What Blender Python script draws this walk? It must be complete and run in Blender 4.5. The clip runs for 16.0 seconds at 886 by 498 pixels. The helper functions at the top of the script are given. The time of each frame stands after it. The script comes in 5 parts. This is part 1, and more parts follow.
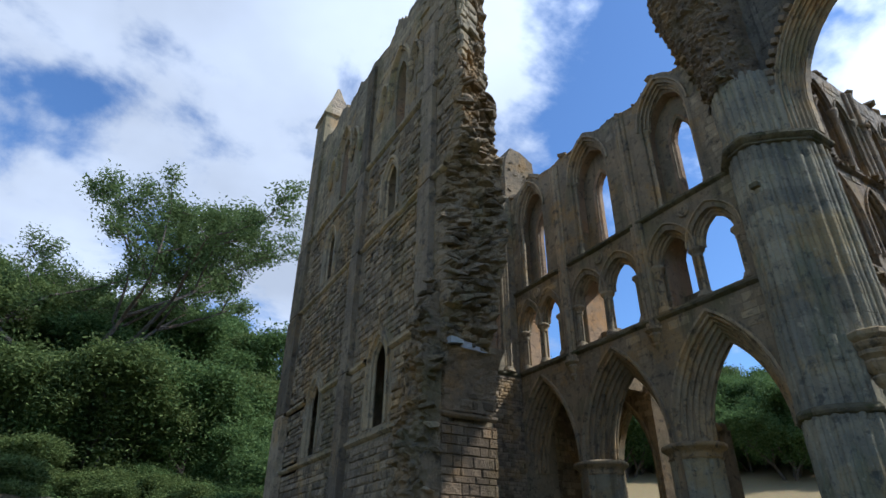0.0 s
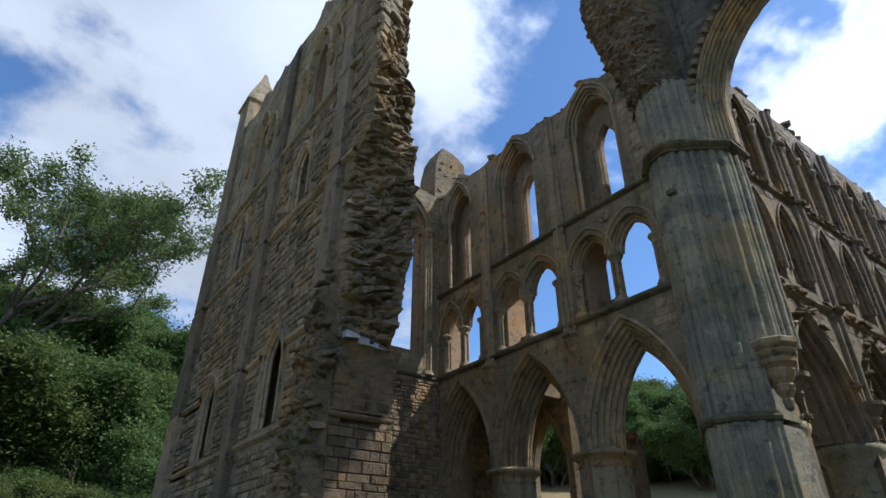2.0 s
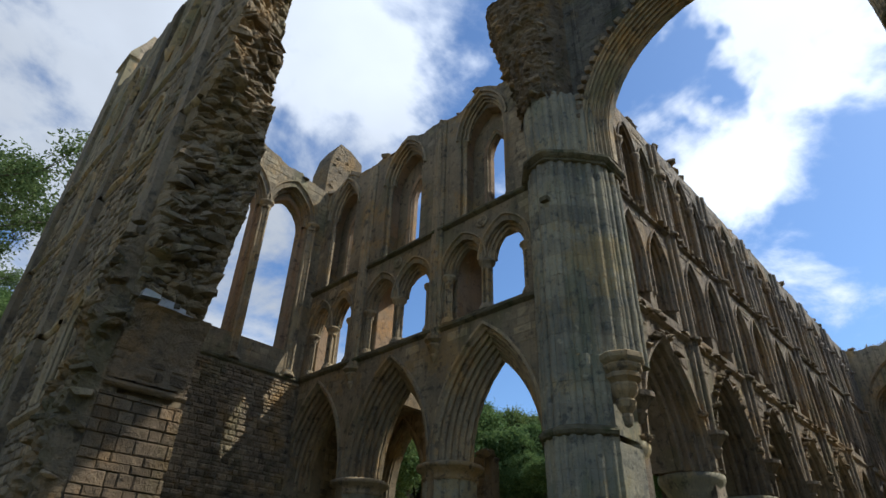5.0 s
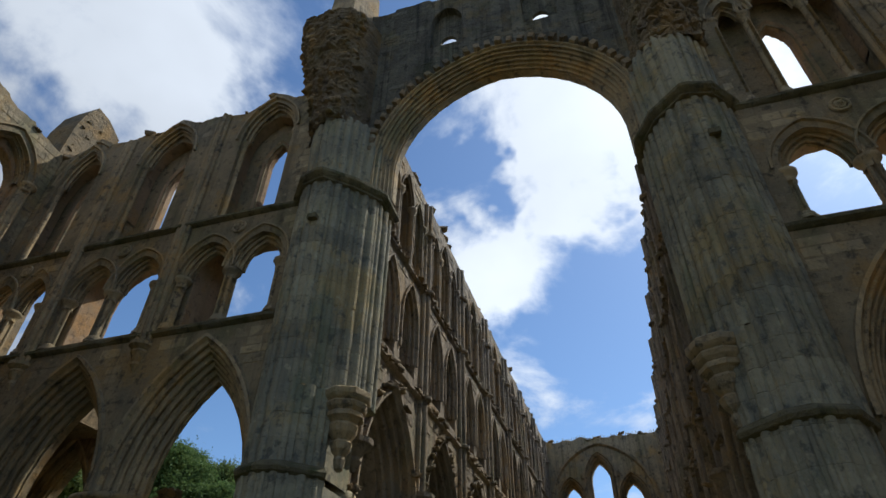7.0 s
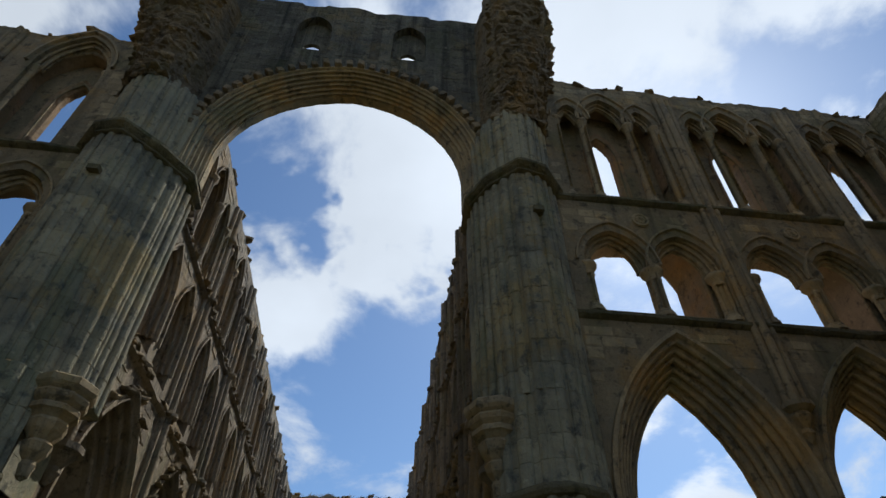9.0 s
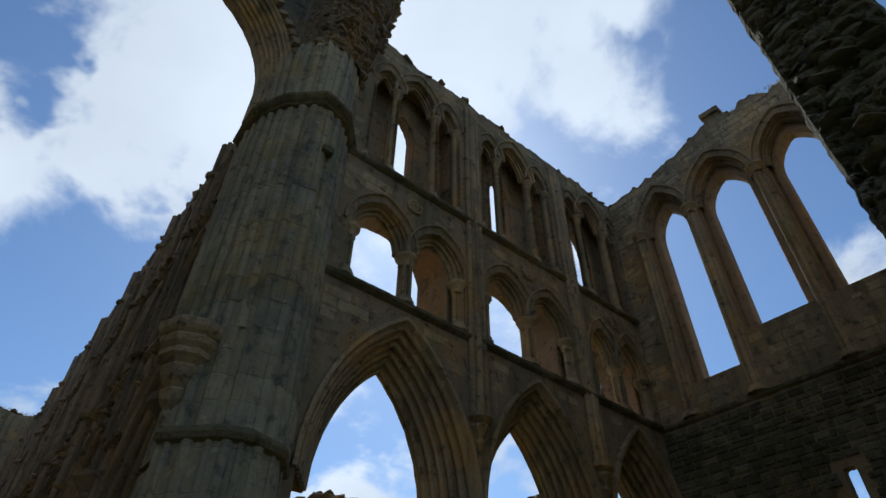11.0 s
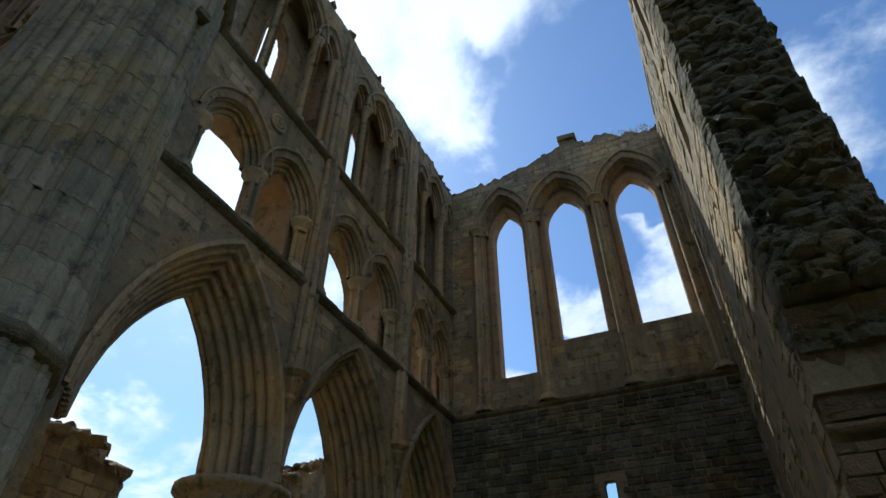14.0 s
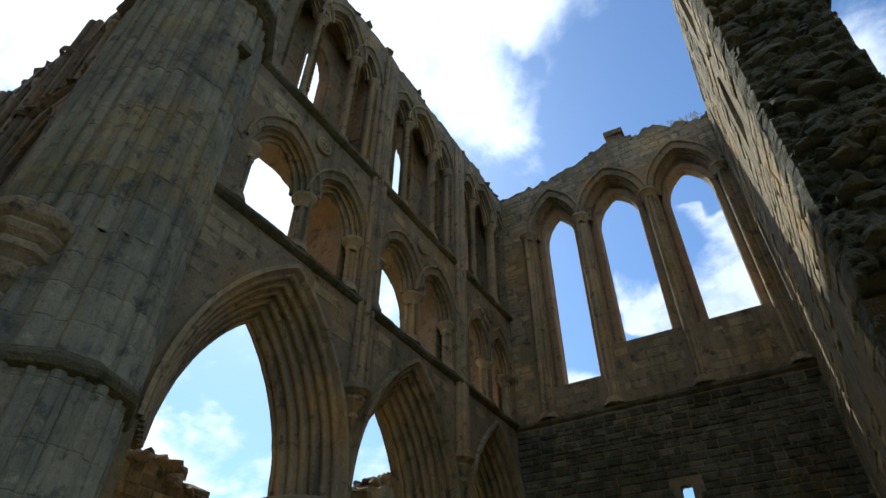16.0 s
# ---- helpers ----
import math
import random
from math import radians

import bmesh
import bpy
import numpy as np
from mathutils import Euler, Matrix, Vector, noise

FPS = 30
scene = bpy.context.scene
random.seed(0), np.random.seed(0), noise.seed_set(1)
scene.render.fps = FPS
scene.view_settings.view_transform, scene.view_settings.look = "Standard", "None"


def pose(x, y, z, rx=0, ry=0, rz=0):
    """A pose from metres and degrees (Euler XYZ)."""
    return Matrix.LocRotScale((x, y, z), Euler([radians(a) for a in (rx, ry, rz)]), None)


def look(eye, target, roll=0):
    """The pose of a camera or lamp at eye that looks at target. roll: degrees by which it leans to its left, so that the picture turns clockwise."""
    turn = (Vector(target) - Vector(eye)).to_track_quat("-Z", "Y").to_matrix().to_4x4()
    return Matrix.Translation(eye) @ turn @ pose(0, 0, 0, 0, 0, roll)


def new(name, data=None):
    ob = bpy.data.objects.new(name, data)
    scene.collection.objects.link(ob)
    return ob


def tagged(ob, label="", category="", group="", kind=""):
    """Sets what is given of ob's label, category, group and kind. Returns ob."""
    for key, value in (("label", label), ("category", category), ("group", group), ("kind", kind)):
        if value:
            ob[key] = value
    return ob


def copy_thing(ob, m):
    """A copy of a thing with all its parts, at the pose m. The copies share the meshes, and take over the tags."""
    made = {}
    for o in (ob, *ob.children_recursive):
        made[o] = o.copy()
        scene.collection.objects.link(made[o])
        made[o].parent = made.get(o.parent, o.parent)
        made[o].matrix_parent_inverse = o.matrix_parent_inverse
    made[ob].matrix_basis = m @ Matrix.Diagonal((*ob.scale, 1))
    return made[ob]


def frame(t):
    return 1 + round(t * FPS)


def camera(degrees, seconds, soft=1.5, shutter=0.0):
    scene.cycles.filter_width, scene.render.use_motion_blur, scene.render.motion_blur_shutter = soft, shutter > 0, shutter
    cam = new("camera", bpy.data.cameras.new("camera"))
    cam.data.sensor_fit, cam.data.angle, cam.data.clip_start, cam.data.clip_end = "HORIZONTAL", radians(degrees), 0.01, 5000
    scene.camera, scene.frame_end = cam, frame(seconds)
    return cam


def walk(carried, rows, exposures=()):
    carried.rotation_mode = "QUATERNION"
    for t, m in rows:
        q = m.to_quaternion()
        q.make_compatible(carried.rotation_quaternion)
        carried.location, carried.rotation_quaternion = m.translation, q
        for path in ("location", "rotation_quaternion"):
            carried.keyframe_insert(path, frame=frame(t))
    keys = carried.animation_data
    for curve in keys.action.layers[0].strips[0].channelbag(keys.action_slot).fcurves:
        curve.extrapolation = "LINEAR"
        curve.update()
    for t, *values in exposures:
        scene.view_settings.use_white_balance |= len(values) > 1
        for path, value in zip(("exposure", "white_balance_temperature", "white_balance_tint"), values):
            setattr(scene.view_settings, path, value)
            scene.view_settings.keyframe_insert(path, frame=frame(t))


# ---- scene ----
cam = camera(74.2, 16.0)
PATH = [
    (0, (-0.069, -0.74, 1.51), (0.808, 0.78, 2.471), 0.5),
    (0.5, (0.253, -0.604, 1.507), (1.165, 0.887, 2.48), 0.4),
    (1, (0.522, -0.556, 1.54), (1.472, 0.906, 2.519), 0.2),
    (1.5, (0.842, -0.439, 1.552), (1.851, 0.984, 2.529), 0.3),
    (2, (1.175, -0.453, 1.594), (2.207, 0.95, 2.577), 0.0),
    (2.5, (1.387, -0.557, 1.609), (2.408, 0.859, 2.585), -0.1),
    (3, (1.654, -0.504, 1.636), (2.678, 0.914, 2.605), 0.0),
    (3.2, (1.8, -0.492, 1.636), (2.82, 0.927, 2.608), -0.0),
    (5.5, (3.79, -0.347, 1.166), (5.098, 0.684, 2.272), 1.7),
    (6, (4.127, 0.05, 1.111), (5.526, 0.885, 2.27), 0.8),
    (6.5, (4.436, 0.147, 1.125), (5.88, 0.802, 2.343), 0.6),
    (7, (4.88, 0.044, 1.177), (6.375, 0.526, 2.415), 0.8),
    (7.5, (5.266, 0.096, 1.185), (6.782, 0.417, 2.449), 0.9),
    (8, (5.496, 0.143, 1.206), (6.985, 0.369, 2.521), 0.9),
    (8.5, (5.738, 0.143, 1.293), (7.2, 0.215, 2.656), 0.6),
    (9, (5.966, 0.241, 1.299), (7.408, 0.073, 2.675), 0.3),
    (9.5, (6.236, 0.218, 1.366), (7.641, -0.171, 2.735), 0.4),
    (10, (6.382, 0.162, 1.426), (7.721, -0.425, 2.792), 0.8),
    (10.2, (6.489, 0.135, 1.422), (7.798, -0.525, 2.782), 0.9),
    (12.5, (8.288, 0.171, 1.706), (9.108, -1.151, 2.963), 0.7),
    (13, (8.564, 0.03, 1.781), (9.303, -1.335, 3.043), 0.7),
    (13.5, (8.787, -0.013, 1.818), (9.47, -1.402, 3.084), 0.5),
    (14, (8.934, 0.027, 1.857), (9.588, -1.379, 3.12), 0.4),
    (14.5, (9.003, -0.019, 1.927), (9.649, -1.435, 3.182), 0.1),
    (15, (8.922, -0.049, 1.94), (9.59, -1.458, 3.193), 0.1),
    (15.5, (8.917, -0.049, 1.942), (9.625, -1.431, 3.202), 0.2),
    (16, (8.891, 0.016, 1.974), (9.697, -1.293, 3.252), 0.5),
]
EXPOSURES = [
    (0.0, 0.5, 5450, 11), (1.5, 0.52, 5600, 11), (3.0, 0.48, 5800, 10), (5.5, 0.34, 6000, 9), (8.0, -0.04, 6150, 8),
    (10.0, -0.2, 6000, 7), (12.5, -0.04, 5750, 6), (14.0, 0.32, 5750, 5), (16.0, 0.46, 5850, 5),
]
walk(cam, [(t, look(eye, target, roll)) for t, eye, target, roll in PATH], EXPOSURES)

# ---- world, sun ----
SUN = Vector((0.40, -0.308, 0.568)).normalized()
sun_data = bpy.data.lights.new("sun", "SUN")
sun_data.energy, sun_data.angle, sun_data.color = 3.2, radians(0.6), (1.0, 0.93, 0.82)
sun = new("sun", sun_data)
sun.matrix_world = look((0, 0, 60), Vector((0, 0, 60)) - SUN)

world = bpy.data.worlds.new("sky")
scene.world = world
world.use_nodes = True
wn, wl = world.node_tree.nodes, world.node_tree.links
wn.clear()


def wnode(kind, operation="", smooth=False):
    n = wn.new(kind)
    if operation:
        n.operation = operation
    if smooth:
        n.interpolation_type = "SMOOTHSTEP"
    return n


sky = wnode("ShaderNodeTexSky")
sky.sky_type, sky.sun_disc = "NISHITA", False
sky.sun_elevation = math.asin(SUN.z)
sky.sun_rotation = math.atan2(SUN.x, SUN.y)
sky.altitude, sky.air_density, sky.dust_density, sky.ozone_density = 100, 1.0, 0.6, 2.0
coord = wnode("ShaderNodeTexCoord")
parts_xyz = wnode("ShaderNodeSeparateXYZ")
wl.new(coord.outputs["Generated"], parts_xyz.inputs[0])
flat_z = wnode("ShaderNodeMath", operation="ADD")
flat_z.inputs[1].default_value = 0.22
wl.new(parts_xyz.outputs["Z"], flat_z.inputs[0])
plan = wnode("ShaderNodeCombineXYZ")
for axis in ("X", "Y"):
    div = wnode("ShaderNodeMath", operation="DIVIDE")
    wl.new(parts_xyz.outputs[axis], div.inputs[0])
    wl.new(flat_z.outputs[0], div.inputs[1])
    wl.new(div.outputs[0], plan.inputs[axis])
CLOUD_SHIFT = (5.3, 2.2, 0.0)
shift = wnode("ShaderNodeMapping")
shift.inputs["Location"].default_value = CLOUD_SHIFT
wl.new(plan.outputs[0], shift.inputs["Vector"])
puffs = wnode("ShaderNodeTexNoise")
puffs.inputs["Scale"].default_value, puffs.inputs["Detail"].default_value, puffs.inputs["Roughness"].default_value = 2.6, 10, 0.6
puffs.inputs["Distortion"].default_value = 0.25
wl.new(shift.outputs[0], puffs.inputs["Vector"])
banks = wnode("ShaderNodeTexNoise")
banks.inputs["Scale"].default_value, banks.inputs["Detail"].default_value = 0.75, 3
wl.new(shift.outputs[0], banks.inputs["Vector"])
# the cloud bank is thicker towards the north-west
lean = wnode("ShaderNodeVectorMath", operation="DOT_PRODUCT")
lean.inputs[1].default_value = (-0.04, 0.05, 0.0)
wl.new(coord.outputs["Generated"], lean.inputs[0])
cover = wnode("ShaderNodeMath", operation="MULTIPLY_ADD")
cover.inputs[1].default_value = 0.4
wl.new(banks.outputs["Fac"], cover.inputs[0])
wl.new(lean.outputs["Value"], cover.inputs[2])
total = wnode("ShaderNodeMath", operation="ADD")
billow = wnode("ShaderNodeMath", operation="MULTIPLY")
billow.inputs[1].default_value = 1.7
wl.new(puffs.outputs["Fac"], billow.inputs[0])
wl.new(billow.outputs[0], total.inputs[0])
wl.new(cover.outputs[0], total.inputs[1])
# the day's cloud masses and clear gaps: azimuth, elevation, half width in degrees, weight
CLOUDS = [(92, 35, 19, 0.25), (83, 43, 9, 0.12), (51, 45, 7, 0.2), (14, 34, 5, 0.2), (57, 51, 8, 0.18), (47, 48, 5, 0.12), (70, 26, 9, 0.15),
          (9, 50, 9, 0.3), (7, 36, 5, 0.16), (-2, 41, 6.5, 0.25), (3.5, 28, 2.4, 0.5), (-2, 27, 2.6, 0.55), (-37, 60, 10, 0.25), (-66, 47, 5, 0.2)]
MORE_CLOUDS = [(-63, 60, 10, 0.25), (-113, 42, 5, 0.15), (-81, 39, 2.2, 0.22), (-89, 38, 2.6, 0.27), (-89, 33, 2.6, 0.27), (-29, 25, 4, 0.15), (-29, 18, 5, 0.18), (-38, 25, 4, 0.15), (-11, 45, 8, 0.15)]
GAPS = [(100, 39, 5, -0.22), (40, 42, 6, -0.2), (14, 42, 4, -0.24), (4, 42, 3, -0.22), (12, 29, 5, -0.28), (76, 50, 5, -0.15), (63, 42, 5, -0.15), (4, 32, 5, -0.22), (45, 57, 6, -0.12), (-45, 51, 6, -0.2),
        (-60, 52, 5, -0.25), (-81, 51, 8, -0.25), (-74, 36, 7, -0.3), (-84, 39, 10, -0.4), (-34, 22, 5, -0.2), (40, 22, 9, -0.25), (6, 24, 8, -0.15)]
swirl = wnode("ShaderNodeTexNoise")
swirl.inputs["Scale"].default_value, swirl.inputs["Detail"].default_value = 3.0, 5
wl.new(coord.outputs["Generated"], swirl.inputs["Vector"])
bent = wnode("ShaderNodeVectorMath", operation="MULTIPLY_ADD")
bent.inputs[1].default_value = (0.1, 0.1, 0.1)
wl.new(swirl.outputs["Color"], bent.inputs[0])
level_dir = wnode("ShaderNodeVectorMath", operation="SUBTRACT")
level_dir.inputs[1].default_value = (0.05, 0.05, 0.05)
wl.new(coord.outputs["Generated"], level_dir.inputs[0])
wl.new(level_dir.outputs[0], bent.inputs[2])
amount = total.outputs[0]
for azimuth, elevation, half, weight in CLOUDS + MORE_CLOUDS + GAPS:
    toward = wnode("ShaderNodeVectorMath", operation="DOT_PRODUCT")
    e, z = radians(elevation), radians(azimuth)
    toward.inputs[1].default_value = (math.cos(e) * math.cos(z), math.cos(e) * math.sin(z), math.sin(e))
    wl.new(bent.outputs[0], toward.inputs[0])
    mass = wnode("ShaderNodeMapRange", smooth=True)
    mass.inputs["From Min"].default_value, mass.inputs["From Max"].default_value = math.cos(radians(half * 1.7)), math.cos(radians(half * 0.1))
    mass.inputs["To Min"].default_value, mass.inputs["To Max"].default_value = 0.0, weight
    wl.new(toward.outputs["Value"], mass.inputs["Value"])
    plus = wnode("ShaderNodeMath", operation="ADD")
    wl.new(amount, plus.inputs[0])
    wl.new(mass.outputs[0], plus.inputs[1])
    amount = plus.outputs[0]
mask = wnode("ShaderNodeMapRange", smooth=True)
mask.inputs["From Min"].default_value, mask.inputs["From Max"].default_value = 0.97, 1.32
wl.new(amount, mask.inputs["Value"])
# thick cloud is greyer underneath; cloud near the sun is brightest
grey = wnode("ShaderNodeTexNoise")
grey.inputs["Scale"].default_value, grey.inputs["Detail"].default_value = 1.6, 5
wl.new(shift.outputs[0], grey.inputs["Vector"])
glow = wnode("ShaderNodeVectorMath", operation="DOT_PRODUCT")
glow.inputs[1].default_value = SUN
wl.new(coord.outputs["Generated"], glow.inputs[0])
near_sun = wnode("ShaderNodeMapRange", smooth=True)
near_sun.inputs["From Min"].default_value, near_sun.inputs["From Max"].default_value = 0.25, 0.98
near_sun.inputs["To Min"].default_value, near_sun.inputs["To Max"].default_value = 0.0, 4.4
wl.new(glow.outputs["Value"], near_sun.inputs["Value"])
bright = wnode("ShaderNodeMapRange")
bright.inputs["From Min"].default_value, bright.inputs["From Max"].default_value = 0.35, 0.62
bright.inputs["To Min"].default_value, bright.inputs["To Max"].default_value = 6.3, 4.3
wl.new(grey.outputs["Fac"], bright.inputs["Value"])
level = wnode("ShaderNodeMath", operation="ADD")
wl.new(bright.outputs[0], level.inputs[0])
wl.new(near_sun.outputs[0], level.inputs[1])
cloud = wnode("ShaderNodeVectorMath", operation="SCALE")
cloud.inputs[0].default_value = (0.93, 0.98, 1.06)
wl.new(level.outputs[0], cloud.inputs["Scale"])
mixed = wnode("ShaderNodeMix")
mixed.data_type = "RGBA"
wl.new(mask.outputs[0], mixed.inputs["Factor"])
deep = wnode("ShaderNodeMix")
deep.data_type, deep.blend_type = "RGBA", "MULTIPLY"
deep.inputs["Factor"].default_value = 1.0
deep.inputs["B"].default_value = (0.98, 1.13, 1.25, 1)
wl.new(sky.outputs[0], deep.inputs["A"])
wl.new(deep.outputs["Result"], mixed.inputs["A"])
wl.new(cloud.outputs[0], mixed.inputs["B"])
back = wnode("ShaderNodeBackground")
back.inputs["Strength"].default_value = 0.10
wl.new(mixed.outputs["Result"], back.inputs["Color"])
wout = wnode("ShaderNodeOutputWorld")
wl.new(back.outputs[0], wout.inputs["Surface"])

# ---- materials ----


def material(name):
    m = bpy.data.materials.new(name)
    m.use_nodes = True
    t = m.node_tree
    return m, t.nodes, t.links, t.nodes["Principled BSDF"]


def stone_material(name, light, mid, dark, vary=0.25, streak=0.5, grain=0.35, moss=0.0):
    """Weathered stone: piece-to-piece tint, blotches, rain streaks, lichen, fine pitting."""
    m, n, l, shader = material(name)
    geo, info = n.new("ShaderNodeNewGeometry"), n.new("ShaderNodeObjectInfo")
    both = n.new("ShaderNodeMath")
    both.operation = "ADD"
    l.new(geo.outputs["Random Per Island"], both.inputs[0])
    l.new(info.outputs["Random"], both.inputs[1])
    piece = n.new("ShaderNodeMath")
    piece.operation = "FRACT"
    l.new(both.outputs[0], piece.inputs[0])

    def noise_at(scale, detail, stretch=(1, 1, 1), rough=0.6):
        mapping = n.new("ShaderNodeMapping")
        mapping.inputs["Scale"].default_value = stretch
        l.new(geo.outputs["Position"], mapping.inputs["Vector"])
        t = n.new("ShaderNodeTexNoise")
        t.inputs["Scale"].default_value, t.inputs["Detail"].default_value, t.inputs["Roughness"].default_value = scale, detail, rough
        l.new(mapping.outputs[0], t.inputs["Vector"])
        return t.outputs["Fac"]

    def spread(value, lo, hi, a=0.0, b=1.0):
        r = n.new("ShaderNodeMapRange")
        r.interpolation_type = "SMOOTHSTEP"
        for key, v in (("From Min", lo), ("From Max", hi), ("To Min", a), ("To Max", b)):
            r.inputs[key].default_value = v
        l.new(value, r.inputs["Value"])
        return r.outputs[0]

    def mix(fac, a, b, how="MIX"):
        x = n.new("ShaderNodeMix")
        x.data_type, x.blend_type = "RGBA", how
        if isinstance(fac, float):
            x.inputs["Factor"].default_value = fac
        else:
            l.new(fac, x.inputs["Factor"])
        for key, v in (("A", a), ("B", b)):
            if isinstance(v, tuple):
                x.inputs[key].default_value = (*v, 1)
            else:
                l.new(v, x.inputs[key])
        return x.outputs["Result"]

    blot = noise_at(0.9, 6)
    col = mix(spread(blot, 0.38, 0.62), light, mid)
    ochre = tuple(c * k for c, k in zip(light, (1.12, 0.93, 0.62)))
    col = mix(spread(noise_at(0.55, 7, rough=0.68), 0.5, 0.64, 0.0, 0.75), col, ochre)
    olive = tuple(c * k for c, k in zip(mid, (0.80, 0.88, 0.72)))
    col = mix(spread(noise_at(0.8, 6, (1.3, 0.9, 0.5)), 0.52, 0.66, 0.0, 0.7), col, olive)
    rain = noise_at(1.0, 5, (2.6, 2.6, 0.16))
    col = mix(spread(rain, 0.5, 0.72, 0.0, streak), col, dark)
    patch = noise_at(3.2, 8, rough=0.7)
    col = mix(spread(patch, 0.52, 0.66, 0.0, 0.8), col, dark)
    col = mix(spread(noise_at(11.0, 8, rough=0.8), 0.5, 0.7, 0.0, 0.6), col, dark)
    pale = noise_at(5.5, 4)
    col = mix(spread(pale, 0.58, 0.72, 0.0, 0.5), col, tuple(min(1.0, c * 1.5) for c in light))
    if moss:
        col = mix(spread(noise_at(1.4, 5), 0.55, 0.7, 0.0, moss), col, (0.07, 0.085, 0.03))
    tint = n.new("ShaderNodeMapRange")
    tint.inputs["To Min"].default_value, tint.inputs["To Max"].default_value = 1 - vary, 1 + vary
    l.new(piece.outputs[0], tint.inputs["Value"])
    scaled = n.new("ShaderNodeVectorMath")
    scaled.operation = "SCALE"
    l.new(col, scaled.inputs[0])
    l.new(tint.outputs[0], scaled.inputs["Scale"])
    l.new(scaled.outputs[0], shader.inputs["Base Color"])
    shader.inputs["Roughness"].default_value = 0.9
    shader.inputs["Specular IOR Level"].default_value = 0.25
    rough_a, rough_b = noise_at(7, 8, rough=0.65), noise_at(38, 4)
    add = n.new("ShaderNodeMath")
    add.operation = "MULTIPLY_ADD"
    add.inputs[1].default_value = 0.35
    l.new(rough_b, add.inputs[0])
    l.new(rough_a, add.inputs[2])
    bump = n.new("ShaderNodeBump")
    bump.inputs["Strength"].default_value, bump.inputs["Distance"].default_value = min(1.0, grain * 1.7), 0.1
    l.new(add.outputs[0], bump.inputs["Height"])
    l.new(bump.outputs[0], shader.inputs["Normal"])
    return m


ASHLAR = stone_material("ashlar", (0.437, 0.343, 0.203), (0.304, 0.253, 0.166), (0.095, 0.085, 0.064), 0.2)
MORTAR = stone_material("mortar", (0.329, 0.259, 0.158), (0.234, 0.193, 0.126), (0.076, 0.066, 0.049), 0.05)
MOULD = stone_material("moulded_stone", (0.448, 0.342, 0.198), (0.305, 0.25, 0.163), (0.085, 0.074, 0.056), 0.15, 0.65)
PIER = stone_material("pier_stone", (0.372, 0.335, 0.227), (0.251, 0.238, 0.179), (0.096, 0.098, 0.085), 0.16, 0.4)
RUBBLE = stone_material("rubble", (0.363, 0.281, 0.175), (0.249, 0.196, 0.131), (0.079, 0.069, 0.053), 0.38, 0.4, 0.6)
CORE = stone_material("rubble_core", (0.303, 0.226, 0.132), (0.2, 0.156, 0.098), (0.063, 0.055, 0.04), 0.4, 0.35, 0.8, 0.3)
WARM = stone_material("warm_reveal_stone", (0.43, 0.30, 0.185), (0.34, 0.245, 0.155), (0.15, 0.11, 0.08), 0.15, 0.35)
BROWN = stone_material("brown_stone", (0.232, 0.165, 0.098), (0.165, 0.122, 0.075), (0.075, 0.06, 0.043), 0.3, 0.35, 0.6)
MOSSY = stone_material("mossy_stone", (0.218, 0.187, 0.104), (0.149, 0.132, 0.081), (0.057, 0.055, 0.038), 0.15, 0.5, 0.6, 0.7)
# darker, greener rubble with moss patches, for the south walls only
DARK_RUBBLE = stone_material("dark_green_rubble", (0.17, 0.16, 0.11), (0.115, 0.112, 0.08), (0.045, 0.047, 0.036), 0.38, 0.5, 0.6, 0.5)
PRESB = stone_material("presbytery_stone", (0.34, 0.275, 0.195), (0.24, 0.197, 0.143), (0.07, 0.062, 0.052), 0.3, 0.5, 0.5)
DARK = stone_material("stained_stone", (0.18, 0.165, 0.125), (0.115, 0.108, 0.086), (0.03, 0.03, 0.028), 0.25, 0.9, 0.5, 0.3)


def leaf_material(name, a, b):
    m, n, l, shader = material(name)
    geo = n.new("ShaderNodeNewGeometry")
    ramp = n.new("ShaderNodeMix")
    ramp.data_type = "RGBA"
    ramp.inputs["A"].default_value, ramp.inputs["B"].default_value = (*a, 1), (*b, 1)
    l.new(geo.outputs["Random Per Island"], ramp.inputs["Factor"])
    l.new(ramp.outputs["Result"], shader.inputs["Base Color"])
    shader.inputs["Roughness"].default_value = 0.7
    shader.inputs["Specular IOR Level"].default_value = 0.15
    thin = n.new("ShaderNodeBsdfTranslucent")
    l.new(ramp.outputs["Result"], thin.inputs["Color"])
    mixer = n.new("ShaderNodeMixShader")
    mixer.inputs[0].default_value = 0.42
    l.new(shader.outputs[0], mixer.inputs[1])
    l.new(thin.outputs[0], mixer.inputs[2])
    l.new(mixer.outputs[0], n["Material Output"].inputs["Surface"])
    return m


LEAF = leaf_material("ash_leaf", (0.08, 0.125, 0.04), (0.2, 0.26, 0.1))
LEAF_DARK = leaf_material("wood_leaf", (0.06, 0.11, 0.034), (0.175, 0.25, 0.08))
LEAF_OLIVE = leaf_material("olive_leaf", (0.075, 0.115, 0.034), (0.2, 0.25, 0.08))
BARK = stone_material("bark", (0.16, 0.13, 0.10), (0.12, 0.10, 0.08), (0.05, 0.045, 0.04), 0.1, 0.6, 0.8)


